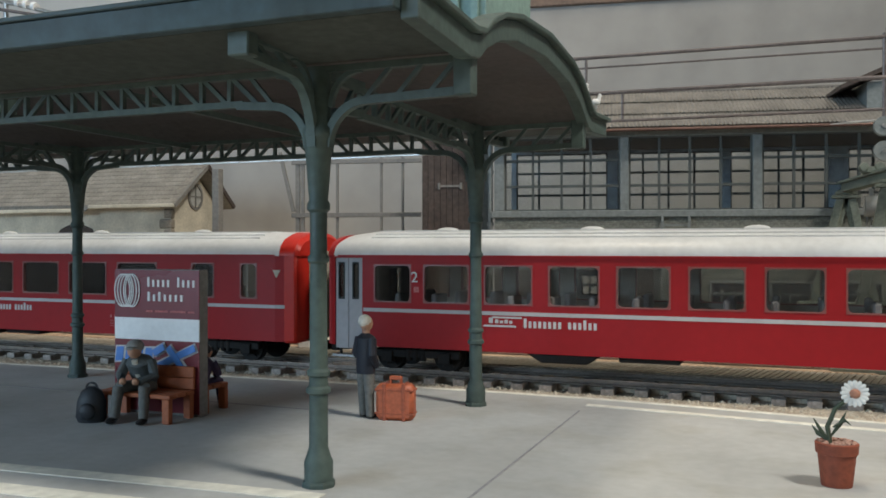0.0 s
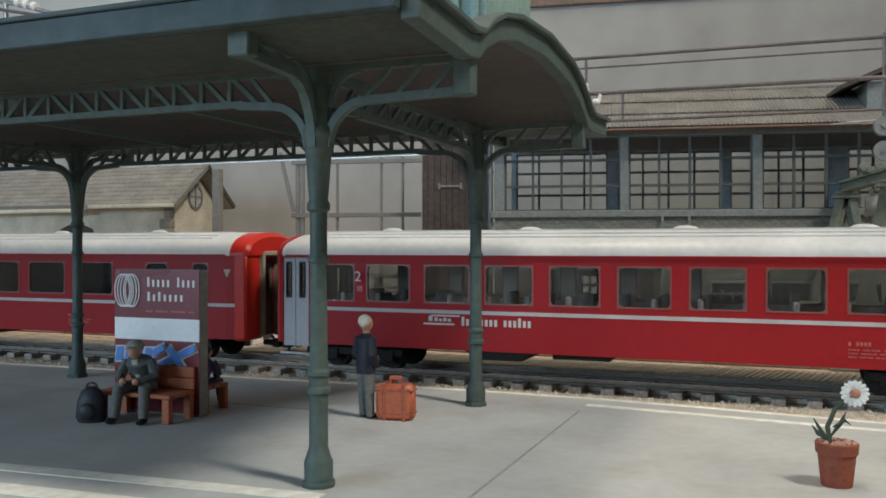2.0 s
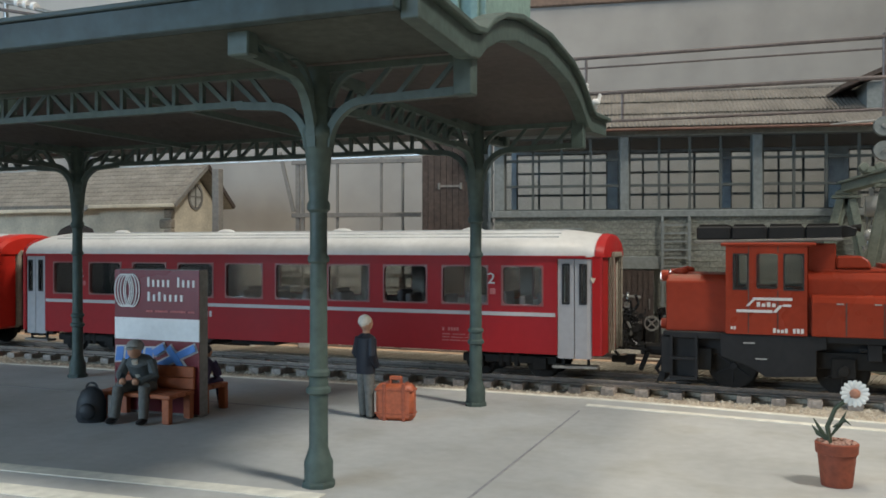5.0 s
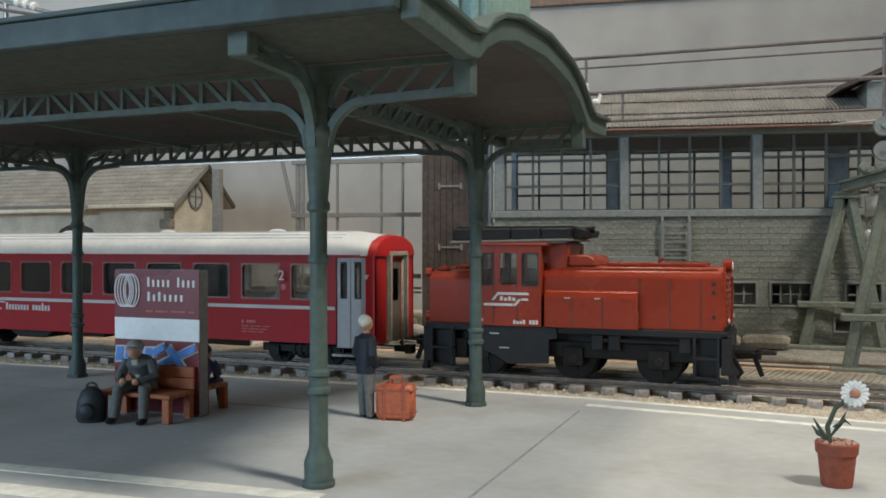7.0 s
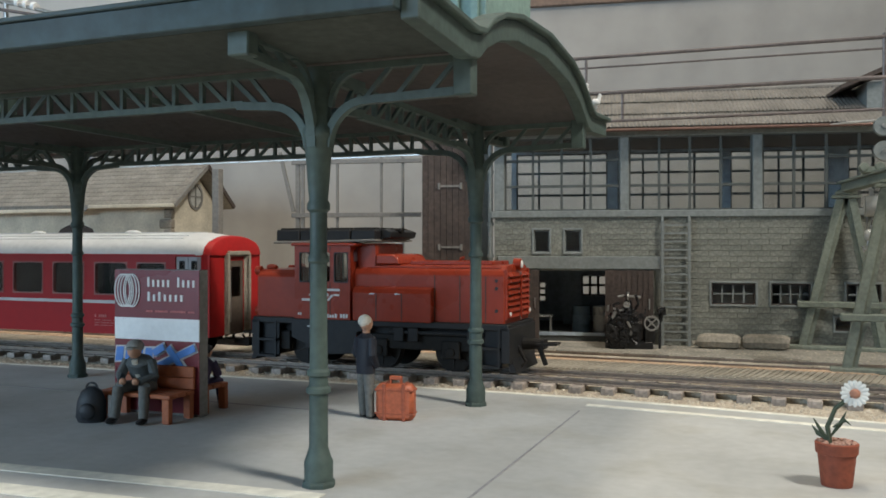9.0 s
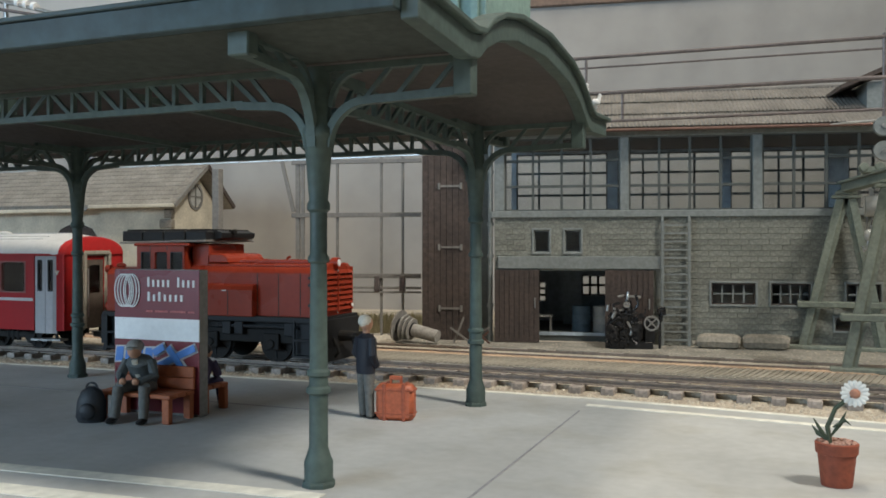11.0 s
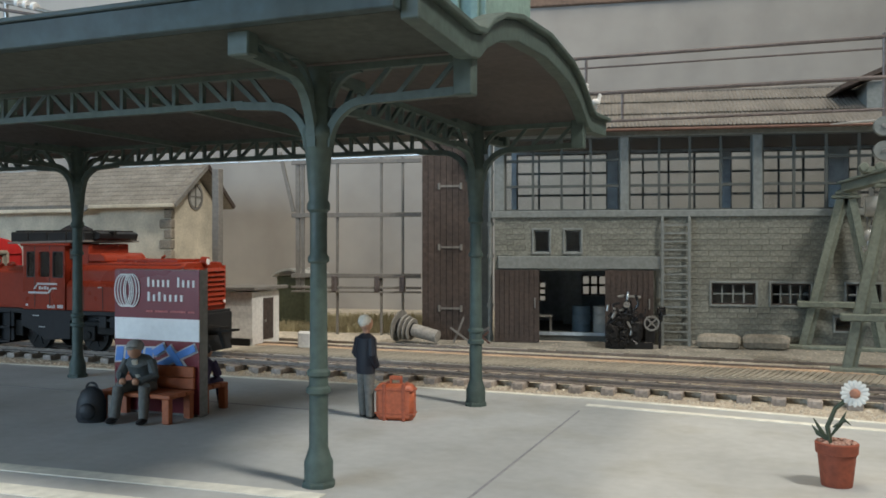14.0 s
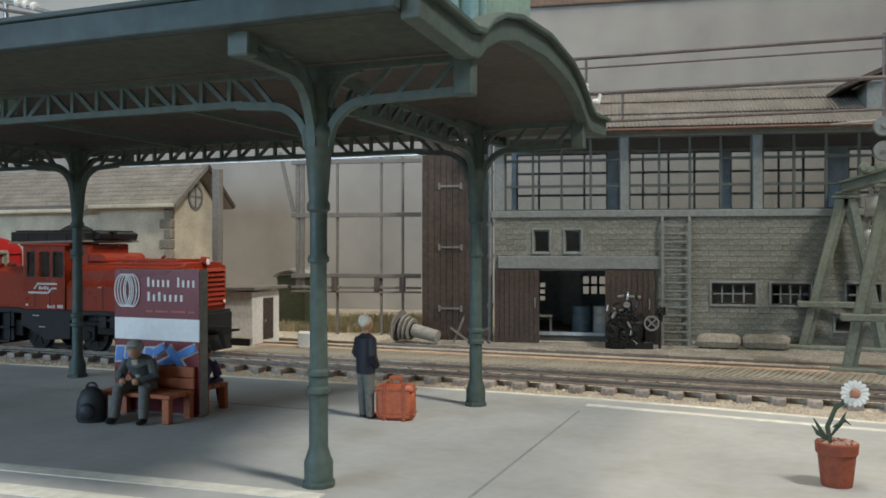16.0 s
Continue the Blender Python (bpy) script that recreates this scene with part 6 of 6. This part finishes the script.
for px, w in ((-76.8, 1.6), (-74.8, 1.2), (-61.3, 0.8), (-44.3, 0.8), (-36.1, 0.8)):
    part("post", box(B(), px - w / 2, px + w / 2, -0.5, 0.5, 15.6 if px < -70 else 0, 66), M_FRAME, FR)
for z, h, yy in ((64.5, 1.6, -1.2), (67.0, 1.4, -1.2), (44.6, 1.7, -1.2), (22.0, 1.7, -1.6), (17.6, 0.9, -1.6), (16.0, 0.7, -1.6)):
    part("rail", box(B(), -79, -29, yy, yy + 0.9, z - h / 2, z + h / 2), M_FRAME, FR, bevel=0.15)
part("brace", bar(B(), (-83.6, -1, 68.6), (-78.2, -1, 46), 1.0, 1.3), M_FRAME, FR)
for px in (-62, -45.5, -36):
    part("clamp", box(B(), px - 1, px + 1, -2.2, 0, 16, 22), M_WIRE, FR, bevel=0.2)

x, y = shed_at(-28.5, -8)
SC = thing("finned_pipe", x, y, 0, -6, "grey finned pipe with a wide flange lying in the yard", "scrap metal")
ax = Vector((0.98, 0, -0.2))
def on(d):
    return (ax * d + Vector((-3, 0, 5.6)))[:]
part("flange", tube(B(), [on(-0.9), on(-0.4)], [5.4, 5.5], 28), M_PIPE, SC, smooth=True)
# near-black throat paints in the shade that lies between the fins
part("bell", tube(B(), [on(-0.4), on(1.0), on(5.2)], [3.0, 3.1, 2.4], 20), M_CHASSIS, SC, "throat coloured dark for the shade between the fins", smooth=True)
for k in range(3):
    part("fin", tube(B(), [on(1.3 + k * 1.45), on(1.8 + k * 1.45)], [4.5 - k * 0.35, 4.4 - k * 0.35], 24), M_PIPE, SC, smooth=True)
part("pipe", tube(B(), [on(-0.2), on(6), on(14.6)], [2.2, 2.2, 2.1], 18), M_PIPE, SC, smooth=True)
x, y = shed_at(-7, -7)
JK = thing("scrap_trestle", x, y, 0, 11, "rusty crossed metal trestle in the yard", "scrap metal")
for a, b in (((-6, 0, 0.3), (-2.5, 0, 9)), ((-7, -1, 5.5), (0, -1, 0.4)), ((1.5, 0, 0.3), (6, 0, 4.4)), ((1.5, -1, 4.4), (6.4, -1, 0.4)), ((0, 1, 2), (6, 1, 5.6))):
    part("strut", bar(B(), a, b, 0.6, 0.6), M_COPPER if a[0] > 0 else M_FRAME, JK)

# dry grass at the far side
tuft = B()
rg = random.Random(9)
for i in range(9000):
    s, d = rg.uniform(-96, -22), 22 + 58 * rg.random() ** 1.6
    gx, gy = shed_at(s, d)
    hgt, wdt, lx, ly = rg.uniform(1.0, 4.6), 0.3, rg.uniform(-2, 2), rg.uniform(-2, 2)
    a, b, c = tuft.verts.new((gx - wdt, gy, 0)), tuft.verts.new((gx + wdt, gy, 0)), tuft.verts.new((gx + lx, gy + ly, hgt))
    tuft.faces.new((a, b, c))
tagged(new("dry_grass", mesh_of(tuft, "dry_grass", M_GRASS)), "dry yellow-green grass tufts before the backdrop", "grass", kind="stuff")

# ---- pieces: sleepers, ribbed boards, wall blocks ----
sl = B()
box(sl, -1.55, 1.55, -10.8, 10.8, -2.0, -0.4)
sleeper_mesh = mesh_of(sl, "sleeper", M_SLEEPER, bevel=0.15)
ch = B()
for yy in (-6.2, 6.2):
    box(ch, -0.9, 0.9, yy - 1.5, yy + 1.5, -0.4, -0.05)
chair_mesh = mesh_of(ch, "rail_chair", M_RAIL)
rp = random.Random(2)
for k in range(68):
    x = -47.4 + 0.9 + (k - 50) * 7.5
    for nm, me in (("sleeper", sleeper_mesh), ("rail_chair", chair_mesh)):
        s_ = new(nm, me)
        s_.parent = TRACK
        s_.matrix_local = pose((x + rp.uniform(-0.3, 0.3)) * K, (TRACK_Y + rp.uniform(-0.3, 0.3)) * K, 0, 0, 0, rp.uniform(-1, 1)) if nm == "sleeper" else pose(x * K, TRACK_Y * K, 0)

PAVE = thing("timber_crossing", 0, 0, 0, 0, "ribbed yellow-brown timber paving between the tracks", "paving", kind="structure")
part("bed", box(B(), -165, 45, 228.5, 245.4, -0.4, 0.12), M_RIB, PAVE)
bd = B()
prism(bd, [(-2.3, -8.2), (-1.15, -8.2), (2.3, 8.2), (1.15, 8.2)], "z", 0.1, 0.4)
board_mesh = mesh_of(bd, "rib_board", M_RIB)
for k in range(126):
    s_ = new("rib_board", board_mesh)
    s_.parent = PAVE
    s_.matrix_local = pose((-160 + k * 1.6) * K, 237.0 * K, 0, 0, 0, 0)

PITCH_Z, PITCH_X = 1.85, 6.4
unit = mesh_of(box(B(), -3.12, 3.12, 0.1, 0.62, 0, 1.75), "block", M_BLOCK, bevel=0.1)
count, rest = 0, B()
rb = random.Random(3)
keep = [(h[0] - 0.75, h[1] + 0.75, h[2] - 0.75, h[3] + 0.75) for h in OPEN[1:]] + [(-5, 56.1, -1, 29.7), ]
for r in range(23):
    z = 0.1 + r * PITCH_Z
    for k in range(-1, 22):
        a = k * PITCH_X + (r % 2) * 3.2 + (r * 37 % 5) * 0.3
        b = a + 6.24
        a, b = max(a, 0.0), b
        spans = [(a, b)]
        for h in keep:
            if h[2] < z + 1.65 and h[3] > z + 0.1:
                nxt = []
                for p, q in spans:
                    nxt += [(p, min(q, h[0])), (max(p, h[1]), q)]
                spans = nxt
        for p, q in spans:
            if q - p < 0.5:
                continue
            if abs(q - p - 6.24) < 0.01 and count < 300 and p < 118:
                s_ = new("block", unit)
                s_.parent = SHED
                s_.location = ((p + 3.12) * K, (-0.08 + rb.uniform(0, 0.14)) * K, z * K)
                count += 1
            else:
                box(rest, p, q, rb.uniform(0.1, 0.2), 0.55, z, z + 1.75)
tagged(part("block_rest", rest, M_BLOCK, SHED), kind="stuff")


def motions():
    times = [0.1 * k for k in range(161)]
    for ob, x in TRAIN:
        walk(ob, [(t, pose((x - gap_rows(t)) * K, TRACK_Y * K, 0)) for t in times])
    for w, x, r in WHEELS:
        walk(w, [(t, pose(x * K, 0, (1.0 + r) * K, 0, -math.degrees(gap_rows(t) / r), 0)) for t in times])


motions()
